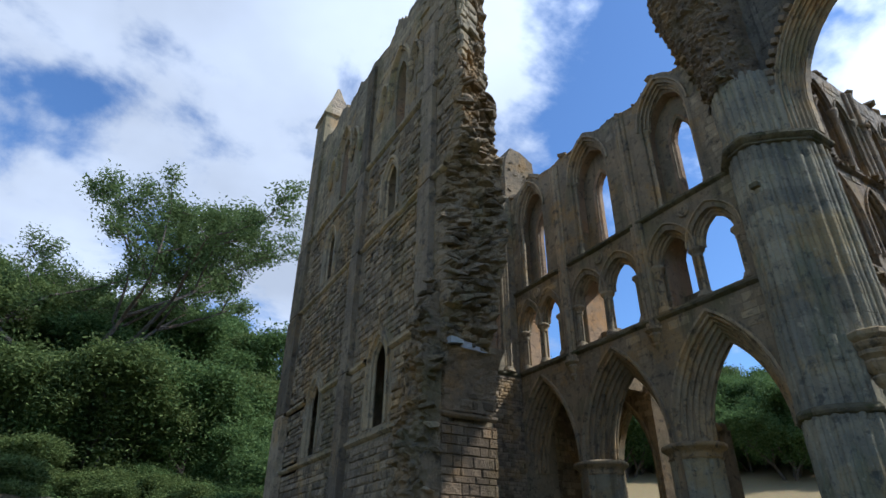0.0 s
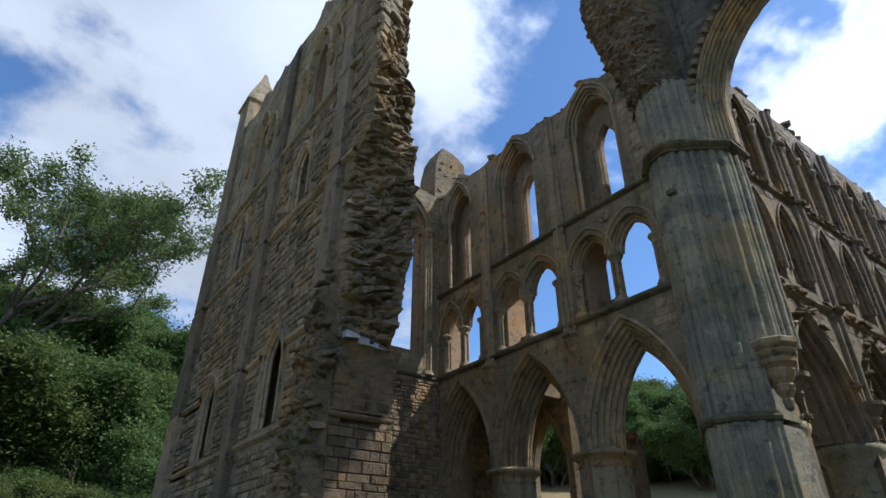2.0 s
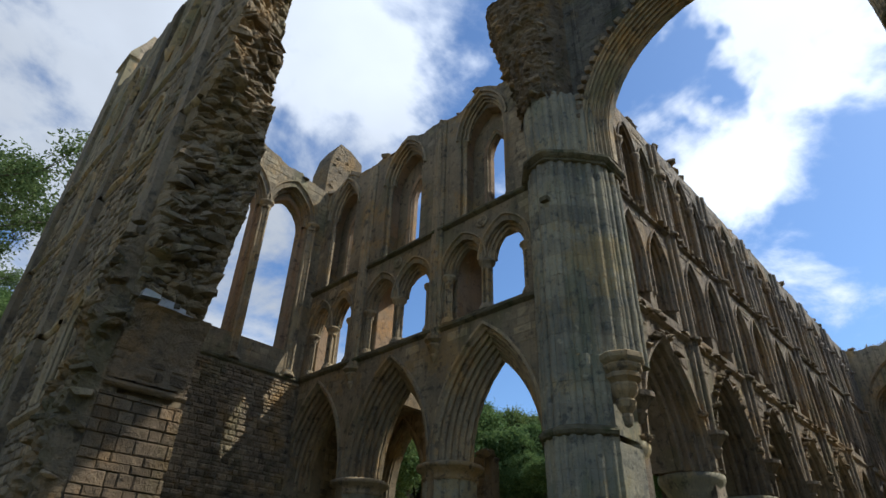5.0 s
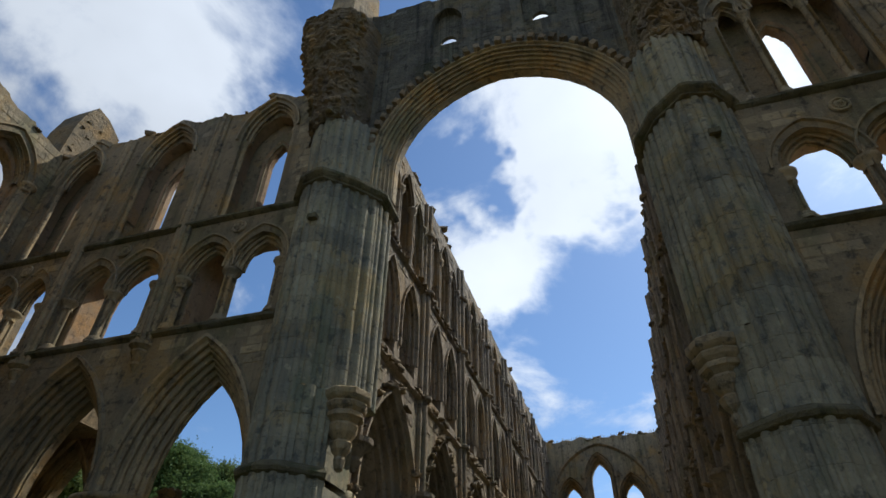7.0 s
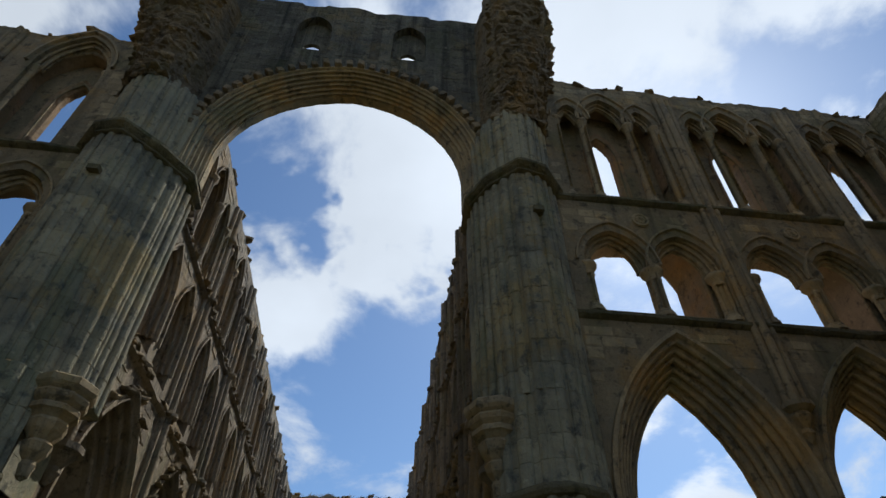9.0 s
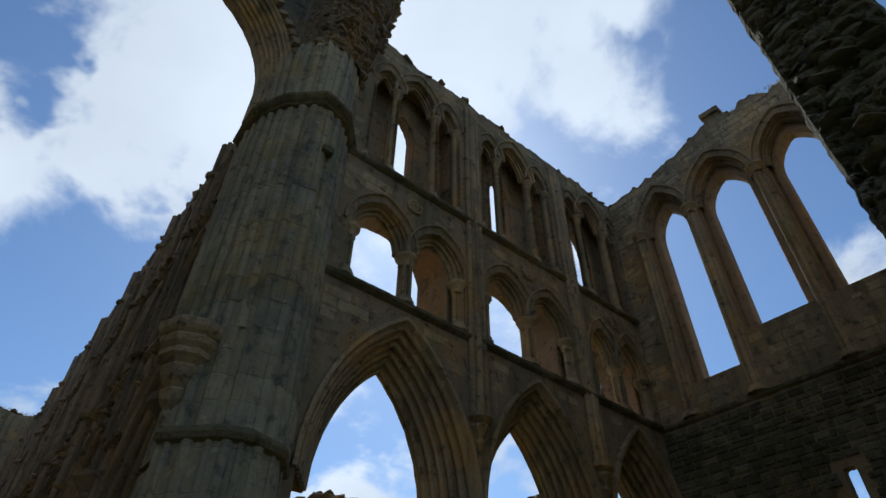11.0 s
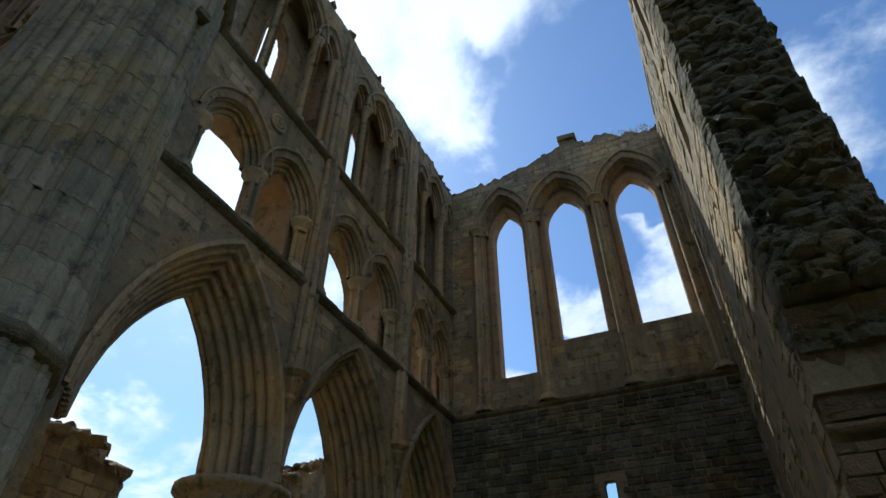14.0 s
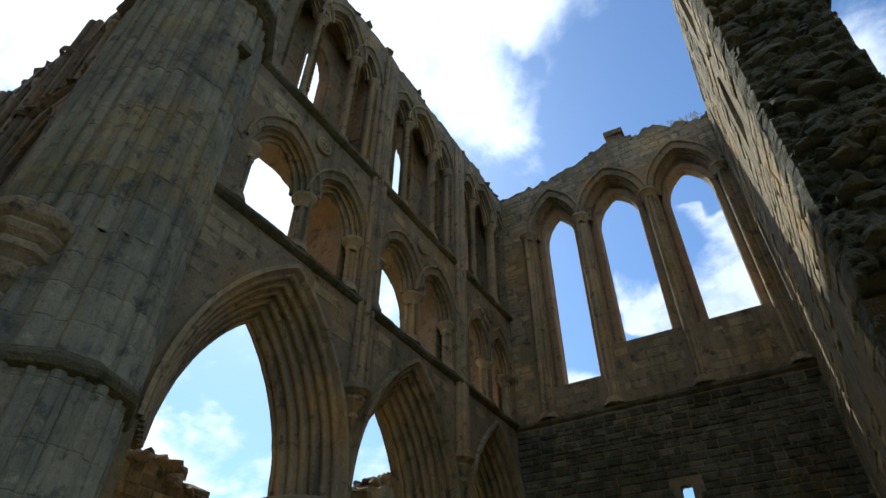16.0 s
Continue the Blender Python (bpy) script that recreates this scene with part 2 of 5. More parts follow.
def ground_material():
    m, n, l, shader = material("grass_ground")
    geo = n.new("ShaderNodeNewGeometry")
    a, b = n.new("ShaderNodeTexNoise"), n.new("ShaderNodeTexNoise")
    a.inputs["Scale"].default_value, a.inputs["Detail"].default_value = 0.06, 6
    b.inputs["Scale"].default_value, b.inputs["Detail"].default_value = 2.5, 8
    l.new(geo.outputs["Position"], a.inputs["Vector"])
    l.new(geo.outputs["Position"], b.inputs["Vector"])
    dry = n.new("ShaderNodeMix")
    dry.data_type = "RGBA"
    dry.inputs["A"].default_value, dry.inputs["B"].default_value = (0.075, 0.095, 0.03, 1), (0.36, 0.27, 0.12, 1)
    spread = n.new("ShaderNodeMapRange")
    spread.inputs["From Min"].default_value, spread.inputs["From Max"].default_value = 0.42, 0.6
    l.new(a.outputs["Fac"], spread.inputs["Value"])
    where = n.new("ShaderNodeSeparateXYZ")
    l.new(geo.outputs["Position"], where.inputs[0])
    meadow = n.new("ShaderNodeMapRange")
    meadow.inputs["From Min"].default_value, meadow.inputs["From Max"].default_value = 28.0, 48.0
    l.new(where.outputs["X"], meadow.inputs["Value"])
    most = n.new("ShaderNodeMath")
    most.operation = "MAXIMUM"
    l.new(spread.outputs[0], most.inputs[0])
    l.new(meadow.outputs[0], most.inputs[1])
    l.new(most.outputs[0], dry.inputs["Factor"])
    fine = n.new("ShaderNodeMix")
    fine.data_type, fine.blend_type = "RGBA", "MULTIPLY"
    fine.inputs["Factor"].default_value = 0.5
    l.new(dry.outputs["Result"], fine.inputs["A"])
    l.new(b.outputs["Color"], fine.inputs["B"])
    l.new(fine.outputs["Result"], shader.inputs["Base Color"])
    shader.inputs["Roughness"].default_value = 1.0
    bump = n.new("ShaderNodeBump")
    bump.inputs["Distance"].default_value = 0.1
    l.new(b.outputs["Fac"], bump.inputs["Height"])
    l.new(bump.outputs[0], shader.inputs["Normal"])
    return m


GROUND = ground_material()
DRY_GRASS = leaf_material("dry_grass", (0.22, 0.17, 0.07), (0.36, 0.30, 0.14))

# ---- building helpers ----
C = 2.0          # the church's axis, in y
Z_TRI, Z_CLER, Z_TOP = 9.3, 13.25, 19.0
chance = random.Random(7)


class Plane:
    """A wall's own frame: u along it, z up, d into its thickness."""

    def __init__(self, origin, along, into):
        self.o, self.u, self.d = Vector(origin), Vector(along).normalized(), Vector(into).normalized()

    def at(self, u, z, d=0.0):
        p = self.o + self.u * u + self.d * d
        return (p.x, p.y, p.z + z)


class Shape:
    def __init__(self):
        self.v, self.f = [], []

    def poly(self, *pts):
        k = len(self.v)
        self.v.extend(pts)
        self.f.append(tuple(range(k, k + len(pts))))

    def grid(self, rows, closed=False):
        """Quads between successive rows of points."""
        k, n = len(self.v), len(rows[0])
        for r in rows:
            self.v.extend(r)
        for i in range(len(rows) - 1):
            for j in range(n if closed else n - 1):
                a, b = k + i * n + j, k + i * n + (j + 1) % n
                self.f.append((a, b, b + n, a + n))

    def box(self, plane, u0, u1, z0, z1, d0, d1):
        p = [plane.at(u, z, d) for d in (d0, d1) for u, z in ((u0, z0), (u1, z0), (u1, z1), (u0, z1))]
        k = len(self.v)
        self.v.extend(p)
        for q in ((0, 1, 2, 3), (7, 6, 5, 4), (0, 4, 5, 1), (1, 5, 6, 2), (2, 6, 7, 3), (3, 7, 4, 0)):
            self.f.append(tuple(k + i for i in q))

    def mesh(self, name, mat, smooth=False):
        m = bpy.data.meshes.new(name)
        m.from_pydata([tuple(p) for p in self.v], [], self.f)
        m.materials.append(mat)
        if smooth:
            m.polygons.foreach_set("use_smooth", [True] * len(m.polygons))
        m.update()
        return m


def part(name, shape, mat, parent, label="", smooth=False, kind=""):
    ob = new(name, shape.mesh(name, mat, smooth))
    ob.parent = parent
    return tagged(ob, label, kind=kind)


def thing(name, shape, mat, label, category, group="", kind="", smooth=False):
    return tagged(new(name, shape.mesh(name, mat, smooth) if shape else None), label, category, group, kind)


class Arch:
    """A pointed opening: centre u, half width w, sill zb, springing zs, rise h."""

    def __init__(self, u, w, zb, zs, h):
        self.u, self.w, self.zb, self.zs, self.h = u, w, zb, zs, h
        self.r = (w * w + h * h) / (2 * w)

    def top(self, u, off=0.0):
        x = min(abs(u - self.u), self.w + off - 1e-6)
        return self.zs + math.sqrt(max(0.0, (self.r + off) ** 2 - (x + self.r - self.w) ** 2))

    def holds(self, u, z, off=0.0):
        return abs(u - self.u) < self.w + off and self.zb - off * 0.3 < z < self.top(u, off)

    def samples(self, n=9):
        end = math.acos(max(-1, min(1, (self.r - self.w) / self.r)))
        half = [self.u - self.w + self.r - self.r * math.cos(end * i / n) for i in range(n + 1)]
        return half + [2 * self.u - x for x in half[-2::-1]]

    def line(self, off, n=10, leg=0.0):
        """Points (u, z) of the curve at a distance off outside the opening, with straight legs below."""
        r = self.r + off
        end = math.acos(max(-1, min(1, (self.r - self.w) / r)))
        left = [(self.u - self.w + self.r - r * math.cos(end * i / n), self.zs + r * math.sin(end * i / n)) for i in range(n + 1)]
        if leg:
            left = [(left[0][0], self.zs - leg), *left]
        return left + [(2 * self.u - a, b) for a, b in left[-2::-1]]


def profile(width, depth, steps, hood=0.1, through_to=None, roll=0.6):
    """Stepped rolls and hollows from the wall's face down to the opening's inner edge: (off, d) pairs."""
    s, t = width / steps, depth / steps
    pts = [(width + hood, 0.02), (width + hood, -hood), (width + hood * 0.3, -hood), (width, 0.0)] if hood else [(width + 0.02, 0.0)]
    for i in range(steps):
        r0, d0 = width - (i + 1) * s, i * t
        q = min(s, t) * roll * 0.6
        pts.append((r0 + s * 0.72, d0 + t * 0.16))
        for a in range(5):
            w = math.pi * (0.5 + 0.5 * a / 4)
            pts.append((r0 + q + q * math.cos(w), d0 + q - q * math.sin(w)))
        pts.append((r0 + 0.02, d0 + 2.2 * q))
        pts.append((r0 + s * 0.42, d0 + t * 0.97))
    pts.append((0.0, depth))
    if through_to:
        pts += [(0.0, through_to), (width, through_to)]
    return pts


def moulding(plane, arch, prof, leg=0.0, n=10, wear=0.012):
    sh = Shape()
    lines = [arch.line(o, n, leg) for o, d in prof]
    rows = []
    for i in range(len(lines[0])):
        k = 1 + wear * math.sin(i * 2.3 + arch.u * 5)
        rows.append([plane.at(ln[i][0], ln[i][1], d * k) for ln, (o, d) in zip(lines, prof)])
    sh.grid(rows)
    return sh


def ragged(base, amount, seed, scale=1.1):
    return lambda u: base + amount * noise.noise((u * scale, seed, 0.3)) + amount * 0.6 * noise.noise((u * scale * 3.7, seed, 5.1))


def wall_shape(plane, u0, u1, zb, top, d0, d1, openings=(), step=0.35, sh=None):
    """A thick wall with arched openings through it and a top that may be broken."""
    sh = sh or Shape()
    top_at = top if callable(top) else (lambda u: top)
    us = {round(u0, 4), round(u1, 4)}
    k = int((u1 - u0) / step)
    us.update(round(u0 + (u1 - u0) * i / max(1, k), 4) for i in range(k + 1))
    for o in openings:
        us.update(round(x, 4) for x in o.samples())
    us = sorted(x for x in us if u0 - 1e-6 <= x <= u1 + 1e-6)
    for a, b in zip(us, us[1:]):
        if b - a < 1e-5:
            continue
        mid = (a + b) / 2
        lo = (zb, zb)
        spans = []
        for o in sorted((o for o in openings if abs(mid - o.u) < o.w), key=lambda o: o.zb):
            spans.append((lo, (o.zb, o.zb)))
            lo = (o.top(a), o.top(b))
        spans.append((lo, (max(lo[0], top_at(a)), max(lo[1], top_at(b)))))
        for (la, lb), (ha, hb) in spans:
            if ha - la < 1e-4 and hb - lb < 1e-4:
                continue
            for d in (d0, d1):
                sh.poly(plane.at(a, la, d), plane.at(b, lb, d), plane.at(b, hb, d), plane.at(a, ha, d))
            sh.poly(plane.at(a, ha, d0), plane.at(b, hb, d0), plane.at(b, hb, d1), plane.at(a, ha, d1))
            sh.poly(plane.at(a, la, d0), plane.at(b, lb, d0), plane.at(b, lb, d1), plane.at(a, la, d1))
    for u in (u0, u1):
        sh.poly(plane.at(u, zb, d0), plane.at(u, top_at(u), d0), plane.at(u, top_at(u), d1), plane.at(u, zb, d1))
    for o in openings:
        for u in (o.u - o.w, o.u + o.w):
            if u0 < u < u1:
                sh.poly(plane.at(u, o.zb, d0), plane.at(u, o.zs, d0), plane.at(u, o.zs, d1), plane.at(u, o.zb, d1))
    return sh


def string_course(plane, u0, u1, z, h=0.16, out=0.14, seed=1):
    """A moulded band that stands out of the wall, chipped here and there."""
    sh = Shape()
    n = max(2, int((u1 - u0) / 0.4))
    rows = []
    for i in range(n + 1):
        u = u0 + (u1 - u0) * i / n
        o = out * (1 - 0.45 * max(0.0, noise.noise((u * 1.7, seed, z)) * 2))
        rows.append([plane.at(u, z - h, 0.02), plane.at(u, z - h * 0.8, -o * 0.45), plane.at(u, z - h * 0.45, -o), plane.at(u, z, -o), plane.at(u, z + h * 0.35, 0.02)])
    sh.grid(rows)
    return sh


def lathe(plane, u, d, rings, n=12, sh=None):
    """Rings (radius, z) turned round an upright axis."""
    sh = sh or Shape()
    rows = []
    for r, z in rings:
        rows.append([plane.at(u + r * math.cos(2 * math.pi * j / n), z, d + r * math.sin(2 * math.pi * j / n)) for j in range(n)])
    sh.grid(rows, closed=True)
    return sh


def column(plane, parent, u, d, z0, z1, r, mat=None, cluster=0, teeth=0):
    """A shaft with base and moulded capital; cluster: as many thin shafts round it."""
    mat = mat or MOULD
    sh = lathe(plane, u, d, [(r * (0.86 if cluster else 1), z0 + (z1 - z0) * i / 6) for i in range(7)])
    for k in range(cluster):
        a = 2 * math.pi * (k + 0.5) / cluster
        lathe(plane, u + r * math.cos(a), d + r * math.sin(a), [(r * 0.42, z0), (r * 0.42, z1)], 8, sh)
    for k in range(teeth):
        # dog-tooth: small pointed bosses up the shaft
        z = z0 + 0.3 + (z1 - z0 - 0.5) * k / teeth
        h = (z1 - z0 - 0.5) / teeth * 0.42
        sh.grid([[plane.at(u + x, z, d - r * 0.8) for x in (-0.06, 0.06)], [plane.at(u + x, z + h, d - r * 1.75) for x in (-0.015, 0.015)], [plane.at(u + x, z + 2 * h, d - r * 0.8) for x in (-0.06, 0.06)]])
    shaft = part("column", sh, mat, parent, smooth=not teeth)
    b = r * (1.35 if cluster else 1.0)
    part("capital", lathe(plane, u, d, [(b, z1 - 0.1), (b * 1.12, z1 - 0.07), (b, z1 - 0.03), (b * 1.1, z1 + 0.05), (b * 1.5, z1 + 0.15), (b * 1.62, z1 + 0.18), (b * 1.62, z1 + 0.25), (b * 1.4, z1 + 0.28), (0, z1 + 0.28)]), mat, shaft, smooth=True)
    part("base", lathe(plane, u, d, [(b * 1.55, z0), (b * 1.55, z0 + 0.08), (b * 1.25, z0 + 0.13), (b * 1.3, z0 + 0.18), (b, z0 + 0.23)]), mat, shaft, smooth=True)
    return shaft


def stone_unit(seed, chip=0.09):
    """One squared stone, 1 x 1 x 1, its worn face towards -y."""
    g = random.Random(seed)
    j = lambda a: g.uniform(-a, a)  # noqa: E731
    ring0 = [Vector((sx * 0.5, 0.5, sz * 0.5)) for sx, sz in ((-1, -1), (1, -1), (1, 1), (-1, 1))]
    ring1 = [Vector((sx * (0.5 - abs(j(0.02))), -0.25, sz * (0.5 - abs(j(0.03))))) for sx, sz in ((-1, -1), (1, -1), (1, 1), (-1, 1))]
    ring2 = [Vector((sx * (0.5 - chip * g.uniform(0.3, 1.0)), -0.5 + abs(j(0.12)), sz * (0.5 - chip * 1.6 * g.uniform(0.3, 1.0)))) for sx, sz in ((-1, -1), (1, -1), (1, 1), (-1, 1))]
    sh = Shape()
    sh.grid([ring0, ring1, ring2], closed=True)
    sh.f.append((8, 9, 10, 11))
    return sh


def rock_unit(seed):
    """One broken stone of rubble, about 1 x 1 x 1: a lump with flat faces."""
    g = random.Random(seed)
    bm = bmesh.new()
    for _ in range(24):
        v = Vector((g.gauss(0, 1), g.gauss(0, 1), g.gauss(0, 1))).normalized()
        k = max(abs(v.x), abs(v.y), abs(v.z))
        bm.verts.new(v * (0.5 / k) * g.uniform(0.8, 1.04))
    bmesh.ops.convex_hull(bm, input=bm.verts[:])
    bmesh.ops.delete(bm, geom=[v for v in bm.verts if not v.link_faces], context="VERTS")
    sh = Shape()
    bm.verts.index_update()
    sh.v = [v.co.copy() for v in bm.verts]
    sh.f = [tuple(v.index for v in f.verts) for f in bm.faces]
    bm.free()
    return sh


STONE_UNITS = [stone_unit(i) for i in range(14)]
ROUGH_UNITS = [stone_unit(70 + i, 0.17) for i in range(16)]
ROCK_UNITS = [rock_unit(40 + i) for i in range(12)]
UNITS = {"stone": STONE_UNITS, "rubble_stone": ROUGH_UNITS, "broken_stone": ROCK_UNITS}
UNIT_MESHES = {}


def unit_mesh(kind, i, mat):
    key = (kind, i, mat.name)
    if key not in UNIT_MESHES:
        UNIT_MESHES[key] = UNITS[kind][i].mesh(kind, mat)
    return UNIT_MESHES[key]


def lay(pieces, parent, mat, kind="stone", singles=300):
    """Lay stones given as poses with scale: the first ones as single parts, the others joined."""
    units = UNITS[kind]
    rest = Shape()
    for k, m in enumerate(pieces):
        i = (k * 7 + k // 5) % len(units)
        if k < singles:
            ob = new(kind, unit_mesh(kind, i, mat))
            ob.parent = parent
            ob.matrix_basis = m
        else:
            at = len(rest.v)
            rest.v.extend(m @ p for p in units[i].v)
            rest.f.extend(tuple(at + q for q in f) for f in units[i].f)
    if rest.v:
        part("rubble_masonry" if kind == "broken_stone" else "masonry", rest, mat, parent, kind="stuff")


def turned(plane):
    u = plane.u if plane.u.cross(plane.d).z > 0 else -plane.u
    return Matrix((u, plane.d, Vector((0, 0, 1)))).transposed().to_4x4()


def facing(plane, u0, u1, z0, z1, d, course, length, avoid, proud=0.02, seed=1, gap=0.012, keep=1.0):
    """Courses of stones standing a little proud of the wall's face; avoid(u, z) keeps openings free."""
    g = random.Random(seed)
    rot = turned(plane)
    out = []
    z = z0
    while z < z1 - 0.04:
        h = min(g.uniform(*course), z1 - z)
        u = u0 - g.uniform(0, length[0])
        while u < u1:
            ln = g.uniform(*length)
            a, b = max(u, u0), min(u + ln, u1)
            if b - a > 0.08 and g.random() < keep:
                mu, mz = (a + b) / 2, z + h / 2
                if not any(avoid(x, y) for x in (a + 0.02, mu, b - 0.02) for y in (z + 0.02, mz, z + h - 0.02)):
                    pr = proud * g.uniform(0.35, 1.3)
                    c = plane.at(mu, mz, d - pr / 2 + 0.04)
                    out.append(Matrix.Translation(c) @ rot @ Matrix.Rotation(g.uniform(-1, 1) * gap * 1.6, 4, "Y") @ Matrix.Diagonal((b - a - gap, pr + 0.08, h - gap, 1)))
            u += ln
        z += h
    return out


def rocks(spots, size, seed, flat=0.55):
    """Poses for broken stones at the given points."""
    g = random.Random(seed)
    out = []
    for p in spots:
        s = g.uniform(*size)
        turn = Euler((g.uniform(-0.35, 0.35), g.uniform(-0.35, 0.35), g.uniform(0, 6.3))).to_matrix().to_4x4()
        out.append(Matrix.Translation(p) @ turn @ Matrix.Diagonal((s * g.uniform(0.9, 1.6), s * g.uniform(0.8, 1.2), s * g.uniform(flat * 0.7, flat * 1.3), 1)))
    return out


def cobble(p, seed, size=0.34):
    """How far torn rubble core stands out at a point: lumps of stone with recessed joints."""
    q = Vector((p[0] / size + seed, p[1] / size, p[2] / (size * 0.52)))
    q += 0.35 * noise.noise_vector(q * 0.9)
    near, at = noise.voronoi(q)
    lump = noise.noise(Vector(at[0]) * 7.31)
    joint = min(1.0, (near[1] - near[0]) / 0.22)
    return 0.17 * lump - 0.09 * (1 - joint) ** 2 - 0.06 * near[0] + 0.12 * noise.noise(q * 0.33)


def torn_sheet(at, outward, columns, z0, z1, step, seed, size=0.34):
    """A sheet of torn rubble: at(c, z) gives the mean surface for each column value, outward its direction."""
    sh = Shape()
    rows = []
    n = int((z1 - z0) / step)
    for i in range(n + 1):
        z = z0 + (z1 - z0) * i / n
        row = []
        for c in columns:
            p = Vector(at(c, z))
            row.append(tuple(p + outward(c, z) * cobble(p, seed, size)))
        rows.append(row)
    sh.grid(rows)
    return sh


def along(table, z):
    """Straight-line reading of a short table of (height, value)."""
    for (za, a), (zb, b) in zip(table, table[1:]):
        if z <= zb:
            return a + (b - a) * max(0.0, (z - za) / (zb - za))
    return table[-1][1]

# ---- ground ----


def hill(x, y):
    """Height of the land: level round the church, rising to wooded slopes to the north and east."""
    r = math.hypot(x - 15, y - C)
    around = math.degrees(math.atan2(y - C, x - 15))
    side = min(1.0, max(0.0, (around + 22) / 18)) * min(1.0, max(0.0, (195 - around) / 20))
    h = min(45.0, max(0.0, r - 46) * 0.27) * side
    if around > 75:
        h += min(12.0, max(0.0, y - 30) * 0.3) * min(1.0, (around - 75) / 20) * side
    return h + 0.25 * noise.noise((x * 0.05, y * 0.05, 0)) * min(1.0, r / 60)


ground = Shape()
rim = [0, 4, 8, 12, 16, 20, 25, 30, 36, 42, 50, 60, 72, 86, 104, 126, 155, 190, 240, 320, 450, 700, 1200, 2500]
rows = []
for r in rim:
    rows.append([(15 + r * math.cos(2 * math.pi * k / 96), C + r * math.sin(2 * math.pi * k / 96), hill(15 + r * math.cos(2 * math.pi * k / 96), C + r * math.sin(2 * math.pi * k / 96))) for k in range(96)])
ground.grid(rows, closed=True)
thing("ground", ground, GROUND, "mown and sun-dried grass rising to slopes", "ground", kind="structure", smooth=True)

LATER = []   # stones of walls and piers, laid at the end


def wall_thing(name, shape, mat, label):
    return thing(name, shape, mat, label, "wall", kind="structure")


# ---- transept east walls ----
BAYS = (8.1, 12.33, 16.5)
EDGES = (10.25, 14.5)
WIDE_N = 18.0


def east_wall(name, side, label):
    plane = Plane((16.0, C, 0), (0, side, 0), (1, 0, 0))
    north = side > 0
    arcade = [Arch(u, 1.32, -0.5, 5.1, 2.86) for u in BAYS]
    arcade[2] = Arch(BAYS[2], 1.2, -0.5, 5.1, 2.8)
    wide = [Arch(a.u, a.w + 0.68, -0.5, 5.1, math.sqrt((a.r + 0.68) ** 2 - (a.r - a.w) ** 2)) for a in arcade]
    deep = [Arch(u + 0.06, 1.5, 9.42, 11.6 if north else 11.3, 1.45) for u in BAYS[:2]] + [Arch(BAYS[2] - (0.35 if north else 0.1), 1.58 if north else 1.25, 9.42, 11.6 if north else 11.3, 1.45)]
    sh = wall_shape(plane, 5.2, WIDE_N + 1.4, -0.3, Z_TRI, 0.0, 1.7, wide)
    top = ragged(Z_TOP if north else Z_TOP + 0.05, 0.35 if north else 0.2, 3 + side)
    # triforium: a front skin with paired lights, and the deep wall behind
    lights = []
    z_light = 11.22 if north else 10.92
    z_ring = 12.7 if north else 12.5
    for k, u in enumerate(BAYS):
        c, w, g = (u + 0.05, 0.62, 0.89) if k < 2 else (u - 0.1, 0.48, 0.7)
        lights += [Arch(c - g, w + 0.26, 9.42, z_light, 1.12), Arch(c + g, w + 0.26, 9.42, z_light, 1.12)]
    for a, b in zip(lights[::2], lights[1::2]):
        a.w = b.w = min(a.w, (b.u - a.u) / 2 - 0.01)
    wall_shape(plane, 5.2, WIDE_N + 1.4, Z_TRI, Z_CLER, 0.0, 0.42, lights, sh=sh)
    for u0, u1, back in ((5.2, EDGES[1], 1.7), (EDGES[1], WIDE_N + 1.4, 1.15 if north else 1.7)):
        wall_shape(plane, u0, u1, Z_TRI, Z_CLER, 0.42, back, [o for o in deep if u0 < o.u < u1], sh=sh)
    # clerestory: front skin, passage, back wall with a lancet in each bay
    if north:
        front = [Arch(u, w, 13.35, 17.05, 1.72) for u, w in ((8.15, 1.05), (12.38, 1.08), (16.5, 0.95))]
        crown = top
        top = lambda u: max([crown(u) - 0.25] + [o.top(u, 0.38) + 0.06 for o in front if abs(u - o.u) < o.w + 0.25])  # noqa: E731
    else:
        front = []
        for u in BAYS:
            front += [Arch(u - 1.16, 0.41, 13.35, 17.1, 0.72), Arch(u, 0.74, 13.35, 17.1, 1.22), Arch(u + 1.16, 0.41, 13.35, 17.1, 0.72)]
    inside = [Arch(u + (0.06 if north else 0), 1.12 if north else 1.6, 13.35, 16.8, 1.6) for u in BAYS]
    lancets = [Arch(u, 0.46, 13.5, 16.3, 1.0) for u in BAYS]
    wall_shape(plane, 5.9, WIDE_N + 1.4, Z_CLER, top, 0.0, 0.36, front, sh=sh)
    wall_shape(plane, 5.9, WIDE_N + 1.4, Z_CLER, 13.75, 0.36, 0.82, inside, sh=sh)
    wall_shape(plane, 5.9, WIDE_N + 1.4, 14.65, lambda u: top(u) - 0.15, 0.36, 0.82, [Arch(o.u, o.w, 14.6, o.zs, o.h) for o in inside], sh=sh)
    wall_shape(plane, 5.9, WIDE_N + 1.4, Z_CLER, lambda u: top(u) - 0.05, 0.82, 1.15, lancets, sh=sh)
    wall = wall_thing(name, sh, MORTAR, label)
    for a in arcade:
        part("arch_moulding", moulding(plane, a, profile(0.68, 0.95, 6, 0.12, 1.02, 0.8), n=14), MOULD, wall, smooth=False)
    for k, o in enumerate(lights):
        inner = Arch(o.u, o.w - 0.27, 9.42, z_light, 0.92)
        part("light_moulding", moulding(plane, inner, profile(0.40, 0.36, 4, 0.07, 0.44)), MOULD, wall)
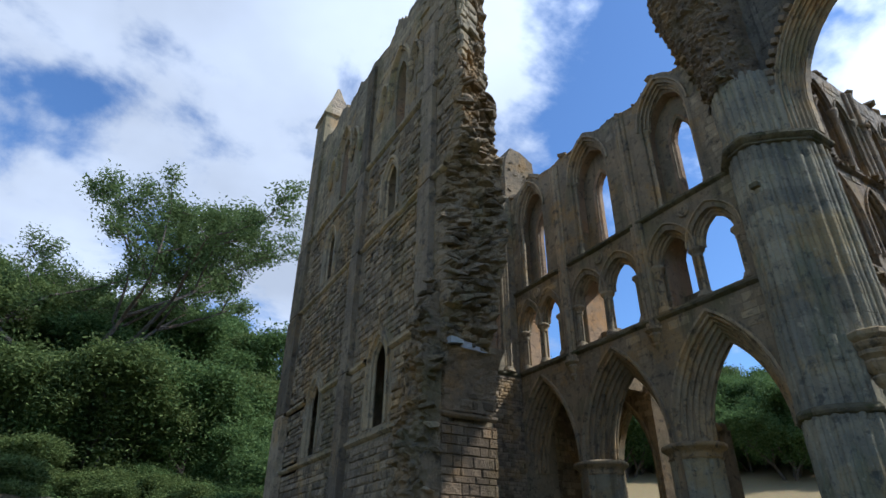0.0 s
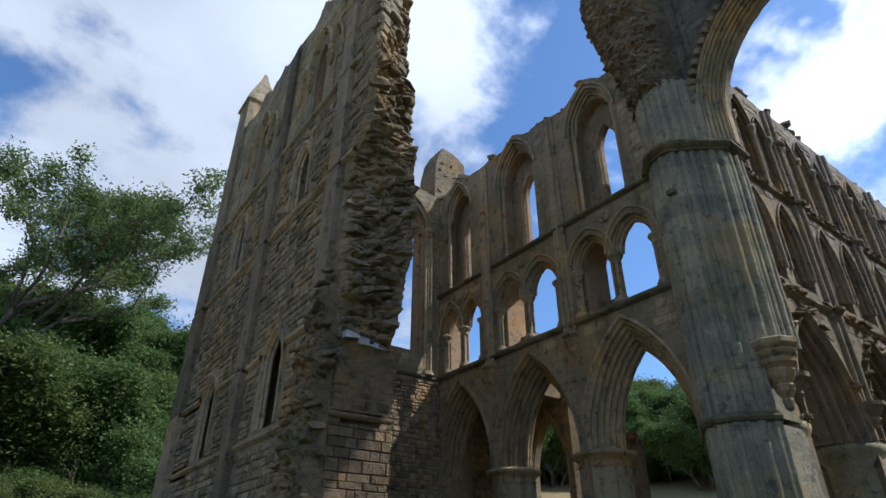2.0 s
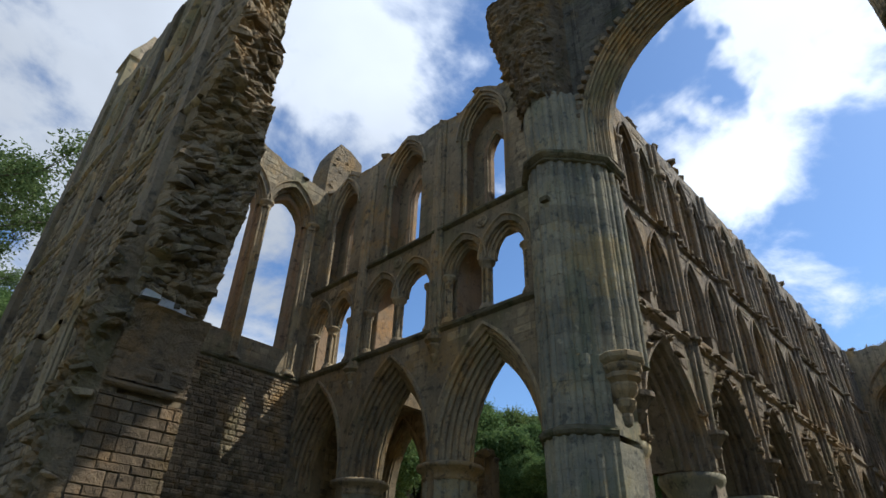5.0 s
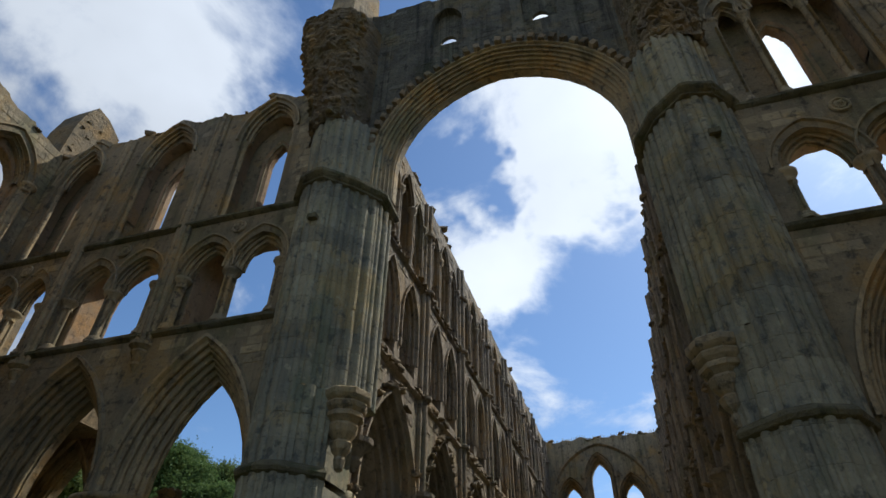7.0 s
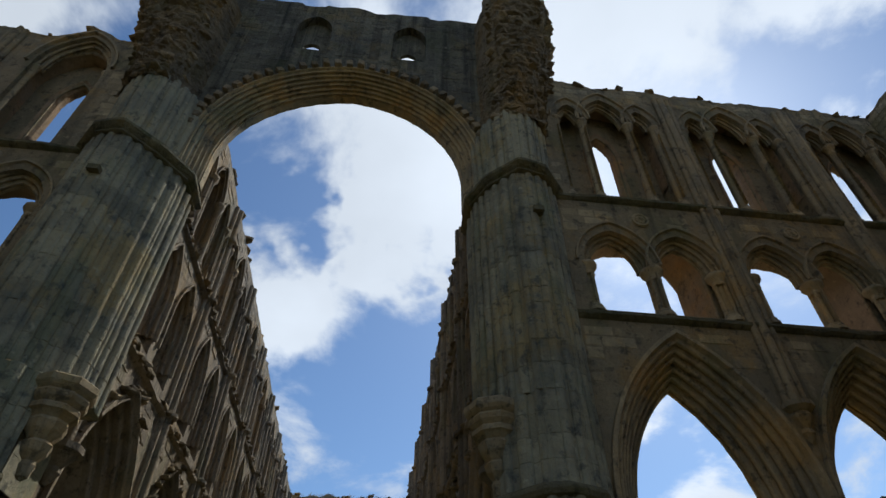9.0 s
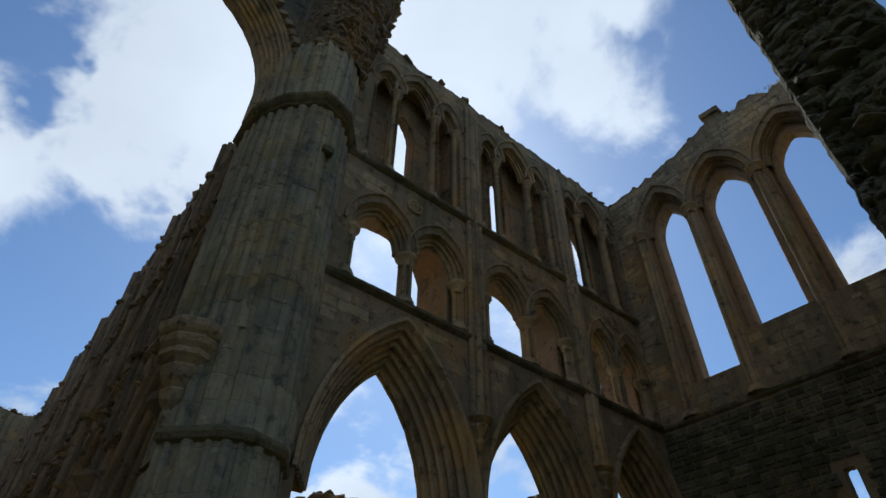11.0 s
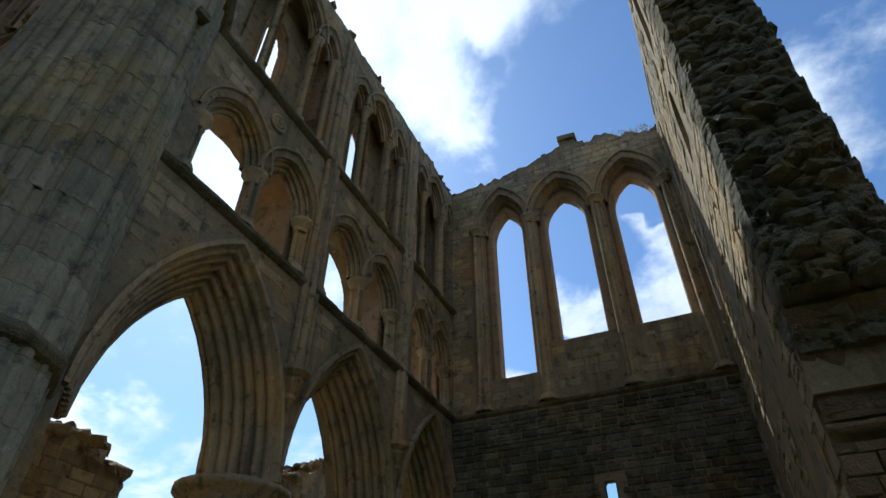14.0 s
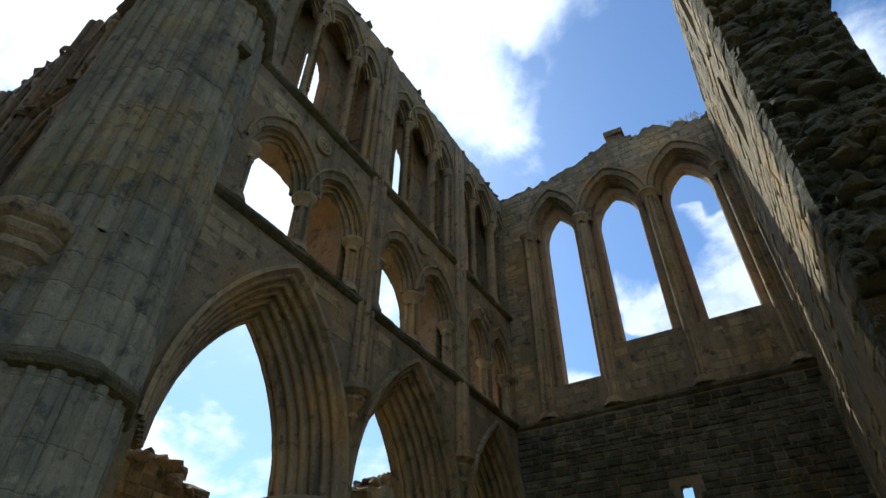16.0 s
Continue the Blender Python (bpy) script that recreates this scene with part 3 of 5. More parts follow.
    for k, o in enumerate(deep):
        part("reveal_lining", moulding(plane, Arch(o.u, o.w - 0.03, o.zb, o.zs, o.h - 0.03), [(0.03, 0.44), (0.0, 0.46), (0.0, 1.13 if north and k == 2 else 1.68), (0.04, 1.15 if north and k == 2 else 1.7)], leg=o.zs - o.zb), WARM, wall, "warm ochre stone lining of the deep reveal")
    for k, o in enumerate(deep[:2]):
        stub = Shape()
        for i, (h, w) in enumerate(((0.28, 0.95), (0.26, 0.9), (0.24, 0.82))):
            z0 = 9.42 + 0.27 * i
            for j in range(3):
                x = o.u + o.w - w + w / 3 * j
                stub.box(plane, x + 0.01, x + w / 3 - 0.01, z0, z0 + h - 0.01, 1.12 + 0.02 * ((i + j) % 2), 1.66)
        part("blocking_stones", stub, RUBBLE, wall, "low remnant of blocking stones")
    for a, b in zip(lights[::2], lights[1::2]):
        mid = (a.u + b.u) / 2
        column(plane, wall, mid, 0.22, 9.42, z_light - 0.27, 0.13, cluster=4)
        for u in (a.u - a.w + 0.1, b.u + b.w - 0.1):
            column(plane, wall, u, 0.20, 9.42, z_light - 0.27, 0.12, cluster=3)
        # carved roundel between the paired arches
        ring = Shape()
        for r0 in (0.2, 0.1):
            rr = []
            for i in range(17):
                w = 2 * math.pi * i / 16
                rr.append([plane.at(mid + (r0 + 0.045 * math.cos(q)) * math.cos(w), z_ring + (r0 + 0.045 * math.cos(q)) * math.sin(w), -0.03 - 0.05 * math.sin(q)) for q in (0, 1.0, 2.1, 3.14)])
            ring.grid(rr)
        for i in range(6):
            w = i * math.pi / 3
            ring.poly(plane.at(mid, z_ring, -0.09), plane.at(mid + 0.17 * math.cos(w - 0.35), z_ring + 0.17 * math.sin(w - 0.35), -0.03), plane.at(mid + 0.2 * math.cos(w), z_ring + 0.2 * math.sin(w), -0.07), plane.at(mid + 0.17 * math.cos(w + 0.35), z_ring + 0.17 * math.sin(w + 0.35), -0.03))
        part("roundel", ring, MOULD, wall, "carved stone roundel")
    if north:
        for o in front:
            part("window_moulding", moulding(plane, Arch(o.u, o.w - 0.2, o.zb, o.zs, o.h - 0.2), profile(0.3, 0.33, 3, 0.1, 0.37)), MOULD, wall)
            for s in (-1, 1):
                column(plane, wall, o.u + s * (o.w - 0.06), 0.2, 13.35, o.zs - 0.25, 0.09)
    else:
        for k, o in enumerate(front):
            part("window_moulding", moulding(plane, Arch(o.u, o.w - 0.16, o.zb, o.zs, o.h - 0.14), profile(0.34, 0.32, 4, 0.07, 0.37)), MOULD, wall)
        for u in BAYS:
            for x in (-1.62, -0.76, 0.76, 1.62):
                column(plane, wall, u + x, 0.14, 13.35, 16.85, 0.12, teeth=20)
    for o in inside:
        lining = [(0.03, 0.37), (0.0, 0.39), (0.0, 0.8), (0.04, 0.82)]
        part("reveal_lining", moulding(plane, Arch(o.u, o.w - 0.02, 14.66, o.zs, o.h - 0.02), lining, leg=o.zs - 14.66), WARM, wall, "warm ochre stone lining of the deep reveal")
    for o in lancets:
        part("window_moulding", moulding(plane, Arch(o.u, o.w - 0.06, o.zb, o.zs, o.h - 0.05), [(0.2, 0.81), (0.18, 0.77), (0.08, 0.83), (0.0, 0.95), (0.0, 1.15)], leg=o.zs - o.zb), WARM, wall)
    part("string_course", string_course(plane, 5.9, WIDE_N, Z_TRI, 0.18, 0.14, 2), MOSSY, wall)
    part("string_course", string_course(plane, 5.9, WIDE_N, Z_CLER, 0.18, 0.15, 4), MOSSY, wall)
    # wall shafts between the bays, on carved corbels
    for u in EDGES:
        z0 = 8.9 if north else 7.2
        part("corbel", lathe(plane, u, 0.0, [(0.03, z0 - 0.75), (0.14, z0 - 0.55), (0.1, z0 - 0.45), (0.24, z0 - 0.2), (0.2, z0 - 0.12), (0.34, z0 - 0.02), (0.34, z0 + 0.08), (0, z0 + 0.08)], 10), MOULD, wall, "carved stone corbel")
        sh = Shape()
        for x, r in ((-0.2, 0.085), (0.0, 0.13), (0.2, 0.085)):
            lathe(plane, u + x, -0.04, [(r, z0 + (18.6 - z0) * i / 12) for i in range(13)], 10, sh)
        part("wall_shaft", sh, MOULD, wall, smooth=True)
    # piers of the arcade
    for k, u in enumerate((10.22, 14.48)):
        sh = Shape()
        n = 48
        rows = []
        for z in (-0.3, 0.0, 1.0, 2.0, 3.0, 4.0, 4.7):
            row = []
            for j in range(n):
                a = 2 * math.pi * j / n
                r = 0.74 * (1 + 0.09 * abs(math.cos(a * 4)) ** 0.5)
                row.append(plane.at(u + r * math.cos(a), z, 0.85 + r * math.sin(a)))
            rows.append(row)
        sh.grid(rows, closed=True)
        pier = part("arcade_pier", sh, PIER, wall, smooth=False)
        part("capital", lathe(plane, u, 0.85, [(0.8, 4.6), (0.86, 4.66), (0.8, 4.72), (0.84, 4.82), (0.98, 4.93), (1.02, 4.95), (1.02, 5.06), (0.92, 5.1), (0, 5.1)], 24), MOULD, pier, smooth=True)

    shaft_free = lambda u: any(abs(u - e) < 0.36 for e in EDGES)  # noqa: E731

    def avoid(u, z):
        if shaft_free(u) and z > 7:
            return True
        if any(abs(z - s) < 0.2 for s in (Z_TRI - 0.06, Z_CLER - 0.06)):
            return True
        if z < 9.2:
            return any(o.holds(u, z, 0.16) for o in wide)
        if z < 13.2:
            return any(o.holds(u, z, 0.16) for o in lights) or any(math.hypot(u - (a.u + b.u) / 2, z - z_ring) < 0.3 for a, b in zip(lights[::2], lights[1::2]))
        return z > top(u) - 0.1 or any(o.holds(u, z, 0.22) for o in front)

    LATER.append((facing(plane, 6.0, WIDE_N, 4.9, 19.0, 0.0, (0.24, 0.34), (0.4, 0.85), avoid, 0.014, 11 + side, 0.01), wall, ASHLAR, "stone", 240))
    g = random.Random(90 + side)
    crest = [plane.at(g.uniform(6.0, WIDE_N + 1.2), 0, g.uniform(0.1, 1.05)) for _ in range(170)]
    crest = [(x, y, top(abs(y - C)) + g.uniform(-0.12, 0.1)) for x, y, z in crest]
    LATER.append((rocks(crest, (0.2, 0.42), 60 + side), wall, CORE, "broken_stone", 80))
    return wall


east_wall("wall_1", 1, "three-storey ruined wall of pale stone with pointed arches")
east_wall("wall_2", -1, "three-storey ruined stone wall with arcaded upper windows")

# ---- transept end walls ----


def end_wall(name, side, label):
    plane = Plane((0, C + side * WIDE_N, 0), (1, 0, 0), (0, side, 0))
    mids = (14.15, 11.72, 9.3) if side > 0 else (13.92, 11.66, 9.12)
    posts = (15.38, 12.92, 10.5, 8.1) if side > 0 else (14.95, 12.9, 10.4, 8.0)
    halves = (1.08, 1.08, 1.08) if side > 0 else (0.9, 1.06, 1.04)
    sills = (10.3, 10.3, 10.3) if side > 0 else (10.3, 11.2, 11.2)
    front = [Arch(u, w, z, 16.6, 1.62) for u, w, z in zip(mids, halves, sills)]
    backs = [Arch(u, w - (0.12 if side > 0 else 0.28), o.zb, 16.4, 1.32) for u, w, o in zip(mids, halves, front)]
    top = lambda u: 19.0 + 0.9 * max(0.0, 1 - abs(u - 10.8) / 3.6) + 0.3 * noise.noise((u * 1.3, 7 * side, 2)) + 0.2 * noise.noise((u * 4.5, 3, side))  # noqa: E731
    sh = wall_shape(plane, 6.2, 17.7, -0.3, 9.25, -0.05, 0.25, [] if side > 0 else [Arch(11.55, 0.15, 5.9, 6.75, 0.08)])
    wall_shape(plane, 6.2, 17.7, -0.3, 9.25, 0.25, 1.7, [] if side > 0 else [Arch(11.6, 0.75, 5.85, 7.3, 0.5)], sh=sh)
    wall_shape(plane, 7.2, 17.7, 9.25, top, 0.0, 0.55, front, sh=sh)
    wall_shape(plane, 6.2, 17.7, 9.25, top, 0.55, 1.0, backs, sh=sh)
    wall = wall_thing(name, sh, MORTAR, label)
    for o in front:
        part("lancet_moulding", moulding(plane, Arch(o.u, o.w - 0.16, o.zb, o.zs, o.h - 0.12), profile(0.34, 0.4, 4, 0.09, 0.56), leg=0.0), MOULD, wall)
        part("reveal_lining", moulding(plane, Arch(o.u, o.w - 0.03, o.zb, o.zs, o.h - 0.03), [(0.03, 0.3), (0.0, 0.32), (0.0, 0.54), (0.05, 0.56)], leg=o.zs - o.zb), WARM, wall, "warm ochre stone lining of the deep reveal")
    for o in backs:
        part("reveal_lining", moulding(plane, Arch(o.u, o.w - 0.03, o.zb, o.zs, o.h - 0.03), [(0.2, 0.54), (0.03, 0.54), (0.0, 0.58), (0.0, 0.98), (0.05, 1.0)], leg=o.zs - o.zb), WARM, wall, "warm ochre stone lining of the deep reveal")
    for u in posts:
        column(plane, wall, u, 0.03, 9.3, 16.4, 0.15, cluster=3)
    part("string_course", string_course(plane, 7.75, 16.0, 9.27, 0.2, 0.15, 9), MOSSY, wall)
    for z in (3.2,):
        part("string_course", string_course(plane, 7.75, 16.0, z, 0.14, 0.08, 5), MOULD, wall)

    def avoid(u, z):
        if abs(z - 9.25) < 0.17 or z > top(u) - 0.1:
            return True
        if side < 0 and abs(u - 11.55) < 0.24 and 5.8 < z < 6.95:
            return True
        return z > 9.3 and (any(o.holds(u, z, 0.2) for o in front) or any(abs(u - x) < 0.26 for x in posts) and z < 16.8)

    LATER.append((facing(plane, 7.75, 16.0, 2.0, 9.15, -0.05, (0.11, 0.24), (0.16, 0.5), avoid, 0.06, 21 + side, 0.02), wall, RUBBLE if side > 0 else DARK_RUBBLE, "rubble_stone", 300))
    LATER.append((facing(plane, 7.75, 16.0, 9.35, 20.0, 0.0, (0.22, 0.32), (0.35, 0.8), avoid, 0.015, 31 + side, 0.01), wall, ASHLAR, "stone", 120))
    g = random.Random(190 + side)
    crest = [plane.at(u, top(u) + g.uniform(-0.12, 0.08), g.uniform(0.1, 1.1)) for u in (g.uniform(6.4, 17.5) for _ in range(150))]
    LATER.append((rocks(crest, (0.2, 0.4), 160 + side), wall, CORE, "broken_stone", 70))
    return wall


end_wall("wall_3", 1, "end wall with three tall pointed windows over dark rubble")
end_wall("wall_4", -1, "end wall with three tall pointed windows over dark rubble")

# stump of a corner turret on the north wall's top, and a loose block on the south wall
stump = Shape()
stump.grid([[(16.7 + x, C + 18.75 + y, z) for x, y, z in row] for row in (
    ((-1.0, -0.75, 18.6), (1.15, -0.75, 18.6), (1.15, 0.75, 18.6), (-1.0, 0.75, 18.6)),
    ((-0.95, -0.7, 20.6), (1.1, -0.7, 20.7), (1.1, 0.7, 20.7), (-0.95, 0.7, 20.6)),
    ((-0.75, -0.65, 21.7), (1.05, -0.65, 21.85), (1.05, 0.65, 21.85), (-0.75, 0.65, 21.7)),
    ((-0.4, -0.6, 22.45), (0.3, -0.6, 22.35), (0.3, 0.6, 22.35), (-0.4, 0.6, 22.45)),
    ((-0.3, -0.3, 22.55), (-0.1, -0.3, 22.55), (-0.1, 0.3, 22.55), (-0.3, 0.3, 22.55)))], closed=True)
turret = thing("turret_stump", stump, CORE, "broken square turret stump of grey stone on the wall top", "masonry")
LATER.append((rocks([(16.7 + chance.uniform(-0.85, 0.95), C + 18.1 + chance.uniform(0.0, 0.1), chance.uniform(18.9, 21.4)) for _ in range(26)], (0.16, 0.3), 77), turret, CORE, "broken_stone", 70))
block = Shape()
block.box(Plane((11.0, C - 18.5, 0), (1, 0.1, 0), (0, -1, 0)), -0.28, 0.28, 19.6, 20.65, -0.3, 0.3)
block.box(Plane((11.0, C - 18.5, 0), (1, 0.1, 0), (0, -1, 0)), -0.36, 0.36, 20.3, 20.55, -0.38, 0.38)
thing("finial_block", block, CORE, "weathered stone block standing on the wall top", "masonry")

# ---- transept west walls, broken off towards the nave ----
W_OUT, W_IN = 6.2, 7.7


N_OUTER = ((5.4, 8.3), (5.5, 8.2), (6.2, 8.08), (7.0, 7.92), (8.0, 7.95), (10.0, 8.3), (10.8, 7.9), (11.4, 7.2), (13.6, 7.15), (13.9, 7.4), (20.0, 7.5))
N_INNER = ((5.4, 8.2), (5.7, 8.35), (6.4, 8.05), (7.6, 7.6), (8.4, 7.38), (9.3, 7.3), (11.0, 7.45), (12.2, 7.75), (13.2, 7.6), (14.0, 8.05), (20.0, 8.05))


def west_end_n(z, d=0.75):
    """How far the north-west wall reaches towards the nave at each height and depth."""
    a, b = along(N_OUTER, z), along(N_INNER, z)
    return a + (b - a) * min(1.0, max(0.0, d / 1.5))


def west_end_s(z, d=0.75):
    if z < 5.0:
        return 9.6
    if z < 6.0:
        return 9.3
    return 8.88 + 0.2 * noise.noise((z * 0.8, 4.0, 2.0)) + (0.35 if z > 14 else 0) + (d - 0.75) * 0.1


def west_wall(name, side, end, label):
    plane = Plane((W_OUT, C, 0), (0, side, 0), (1, 0, 0))
    north = side > 0
    a, b = (11.6, 16.85)
    lower = [Arch(a, 0.44, 4.75, 6.35, 0.72), Arch(b, 0.44, 4.75, 6.4, 0.72)]
    middle = [Arch(a - 0.08, 0.4, 11.15, 12.45, 0.7), Arch(b + 0.1, 0.4, 11.15, 12.6, 0.7)]
    upper = [Arch(a - 0.5, 0.36, 14.5, 16.6, 0.85), Arch(b - 0.6, 0.36, 14.5, 16.7, 0.85)]
    top = ragged(19.8 if north else 18.6, 0.5, 13 + side, 1.4)
    core_end = 10.0 if north else 10.4
    holes = [o for o in lower + middle + upper if o.u - o.w > core_end]
    sh = wall_shape(plane, core_end, 21.0, -0.3, top, 0.0, 0.12, holes)
    # an added hollow behind the lowest windows makes their openings read dark
    high = [o for o in holes if o.zb > 8]
    dark_hollow = [Arch(o.u, 1.25, 4.2, 7.2, 1.0) for o in holes if o.zb < 8]
    wall_shape(plane, core_end, 21.0, -0.3, top, 0.12, 1.2, high + dark_hollow, sh=sh)
    wall_shape(plane, core_end, 21.0, -0.3, top, 1.2, W_IN - W_OUT, high, sh=sh)
    # stepped broken end, course by course
    g = random.Random(5 + side)
    z = -0.3
    while z < 19.2:
        h = g.uniform(0.22, 0.42)
        for d0, d1 in ((0.0, 0.5), (0.5, 1.0), (1.0, 1.5)):
            e = end(z + h / 2, (d0 + d1) / 2) + (0.32 if z > 5.3 else 0.1)
            sh.box(plane, e + 0.1, core_end + 0.05, z, z + h, d0 + (g.uniform(0, 0.06) if d0 == 0 else 0), d1 - (g.uniform(0, 0.06) if d1 > 1.4 else 0))
        z += h
    # the tower-like upright above the break
    wall = wall_thing(name, sh, MORTAR, label)
    for o in lower + middle:
        part("window_moulding", moulding(plane, Arch(o.u, o.w - 0.05, o.zb, o.zs, o.h - 0.05), [(0.34, 0.0), (0.34, -0.07), (0.24, -0.07), (0.2, 0.0), (0.14, -0.03), (0.08, 0.02), (0.03, 0.05), (0.0, 0.08), (0.0, 0.12)], leg=o.zs - o.zb), MOULD, wall)
    for o in upper:
        for c, w, zs, h in ((o.u, 0.72, 16.5, 1.5), (o.u - 1.2, 0.34, 16.2, 0.85), (o.u + 1.2, 0.34, 16.2, 0.85)):
            part("blind_arch_moulding", moulding(plane, Arch(c, w, 14.2, zs, h), [(0.2, 0.02), (0.2, -0.14), (0.1, -0.16), (0.06, -0.08), (0.0, -0.1), (-0.04, 0.0)], leg=0.05), MOULD, wall)
            for s in (-1, 1):
                part("corbel", lathe(plane, c + s * (w + 0.1), -0.04, [(0.03, zs - 0.42), (0.1, zs - 0.3), (0.16, zs - 0.1), (0.17, zs), (0, zs)], 8), MOULD, wall)
        part("window_moulding", moulding(plane, Arch(o.u, o.w - 0.05, o.zb, o.zs, o.h - 0.05), [(0.1, 0.0), (0.05, 0.06), (0.0, 0.3), (0.0, 0.6)], leg=o.zs - o.zb), WARM, wall)
    for z in (4.6, 6.75, 10.85, 14.25):
        marks = [end(z) + 0.3, 21.0] if z != 6.75 else [end(z) + 0.3, a - 0.8, a + 0.8, b - 0.8, b + 0.8, 21.0]
        for u0, u1 in zip(marks[::2], marks[1::2]):
            part("string_course", string_course(plane, u0, u1, z, 0.16, 0.12, z), MOULD, wall)
    # pilaster buttresses with set-offs
    for u, w in ((8.9, 0.33), (13.8, 0.32), (20.4, 0.62)):
        bsh = Shape()
        for z0, z1, out in ((-0.3, 6.7, 0.22), (6.7, 10.8, 0.19), (10.8, 14.2, 0.16), (14.2, 19.4 if u > 10 else 17.0, 0.12)):
            if u < 9 and (z0 < 6 or not north):
                continue
            bsh.box(plane, u - w, u + w, z0, z1 - 0.14, -out, 0.05)
            bsh.poly(plane.at(u - w, z1 - 0.14, -out), plane.at(u + w, z1 - 0.14, -out), plane.at(u + w, z1 + 0.05, -out + 0.09), plane.at(u - w, z1 + 0.05, -out + 0.09))
        part("buttress", bsh, RUBBLE, wall)

    def avoid(u, z):
        if u < end(z, 0.0) + 0.28 or z > top(u) - 0.1:
            return True
        if any(abs(z - s + 0.05) < 0.12 for s in (4.6, 6.75, 10.85, 14.25)):
            return True
        return any(o.holds(u, z, 0.36) for o in lower + middle + upper) or any(abs(u - x) < w for x, w in ((8.9, 0.34), (13.8, 0.33), (20.4, 0.63)))

    if north:
        LATER.append((facing(plane, 7.4, 21.0, 2.4, 14.1, 0.0, (0.12, 0.24), (0.18, 0.52), avoid, 0.055, 41, 0.018), wall, RUBBLE, "rubble_stone", 300))
        LATER.append((facing(plane, 7.4, 21.0, 14.35, 20.0, 0.0, (0.24, 0.32), (0.4, 0.8), lambda u, z: avoid(u, z) or any(o.holds(u, z, 0.9) for o in upper), 0.015, 42, 0.012), wall, ASHLAR, "stone", 80))
    inner = Plane((W_IN, C, 0), (0, side, 0), (-1, 0, 0))
    LATER.append((facing(inner, 7.9, 17.9, 3.0, 19.0, 0.0, (0.2, 0.3), (0.3, 0.7), lambda u, z: avoid(u, z) or u < end(z, 1.5) + 0.3, 0.035, 43 + side, 0.015), wall, ASHLAR, "stone", 160))
    # torn rubble of the broken end: lumpy core with single stones bedded in it
    g = random.Random(71 + side)
    out_u = plane.u * -1
    deep = [0.05 + 0.05 * k for k in range(29)]
    cols = [(-0.02, 0.75), (-0.03, 0.3), *[(d, 0.0) for d in deep], (1.53, 0.3), (1.52, 0.75)]
    ways = {0: -plane.d, 1: -plane.d, len(cols) - 2: plane.d, len(cols) - 1: plane.d}
    torn = torn_sheet(lambda c, z: plane.at(end(z, cols[c][0]) + cols[c][1] + 0.04, z, cols[c][0]), lambda c, z: ways.get(c, out_u) * (0.25 if c in ways else 1.0), range(len(cols)), 5.35, 19.3, 0.045, 3.3 * side)
    # the south break has a darker, mossier colour than the north one
    part("torn_core", torn, CORE if north else DARK_RUBBLE, wall, "torn rubble core with mortar" if north else "darker mossy torn rubble core")
    spots = []
    z = 5.7
    while z < 13.6:
        for _ in range(4):
            d = g.uniform(0.14, 1.24)
            spots.append(plane.at(end(z, d) + g.uniform(0.08, 0.26), z + g.uniform(-0.1, 0.1), d))
        z += 0.15
    LATER.append((rocks(spots if north else spots[::2], (0.18, 0.44), 73 + side, 0.42), wall, CORE if north else DARK_RUBBLE, "broken_stone", 300))
    # squared stones high in the break
    slant = Vector((1.5, side * (end(15.0, 1.5) - end(15.0, 0.0)), 0)).normalized()
    high = Plane(plane.at(end(15.0, 0.0) + 0.1, 0, 0), tuple(slant), (-slant.y * side, side * slant.x, 0))
    LATER.append((facing(high, 0.1, 1.45, 14.2, 18.8, -0.05, (0.24, 0.34), (0.3, 0.6), lambda u, z: noise.noise((u * 1.1, z * 0.7, side)) > 0.12, 0.12, 87 + side, 0.02), wall, ASHLAR, "rubble_stone", 60))
    if north:
        # root of a torn-off wall, spreading down the outer face
        wide_at = lambda z: 8.85 + max(0.0, 7.6 - z) * 0.36 + 0.35 * noise.noise((z * 1.3, 8, 1))  # noqa: E731
        steps = [-0.1] + [k / 30 for k in range(31)]
        root = torn_sheet(lambda c, z: plane.at(8.3, z, 0.35) if c < 0 else plane.at(8.22 + (wide_at(z) - 8.22) * c, z, 0.1 - 0.5 * min(1.0, (1 - c) * 3, (7.9 - z) * 1.2)), lambda c, z: plane.d * -1.0, steps, -0.2, 7.9, 0.055, 8.1)
        part("torn_root", root, CORE, wall, "root of a torn-off rubble wall")
        low = []
        z = 0.6
        while z < 7.6:
            u = 8.25
            while u < wide_at(z) - 0.12:
                low.append(plane.at(u + g.uniform(-0.08, 0.08), z + g.uniform(-0.06, 0.06), -0.18 + g.uniform(-0.1, 0.1)))
                u += 0.3
            z += 0.21
        low.sort(key=lambda p: -p[2])
        LATER.append((rocks(low[::2], (0.2, 0.42), 99, 0.42), wall, CORE, "broken_stone", 180))
    # squared stones of the respond under the break, and the springing of a fallen arch
    face = Plane(plane.at(end(3.0), 0, 0), (1, 0, 0), (0, side, 0))
    LATER.append((facing(face, 0.05, 1.5, 0.2, 4.3, 0.0, (0.13, 0.27), (0.18, 0.6), lambda u, z: False, 0.03, 81 + side, 0.004), wall, BROWN, "stone", 80))
    part("springer", string_course(face, 0.05, 1.5, 4.5, 0.1, 0.06, 3), BROWN, wall)
    LATER.append((facing(face, 0.05, 1.5, 4.6, 5.4, 0.0, (0.16, 0.26), (0.2, 0.5), lambda u, z: False, 0.07, 85 + side, 0.025), wall, BROWN, "rubble_stone", 30))
    vault = Shape()
    rows = []
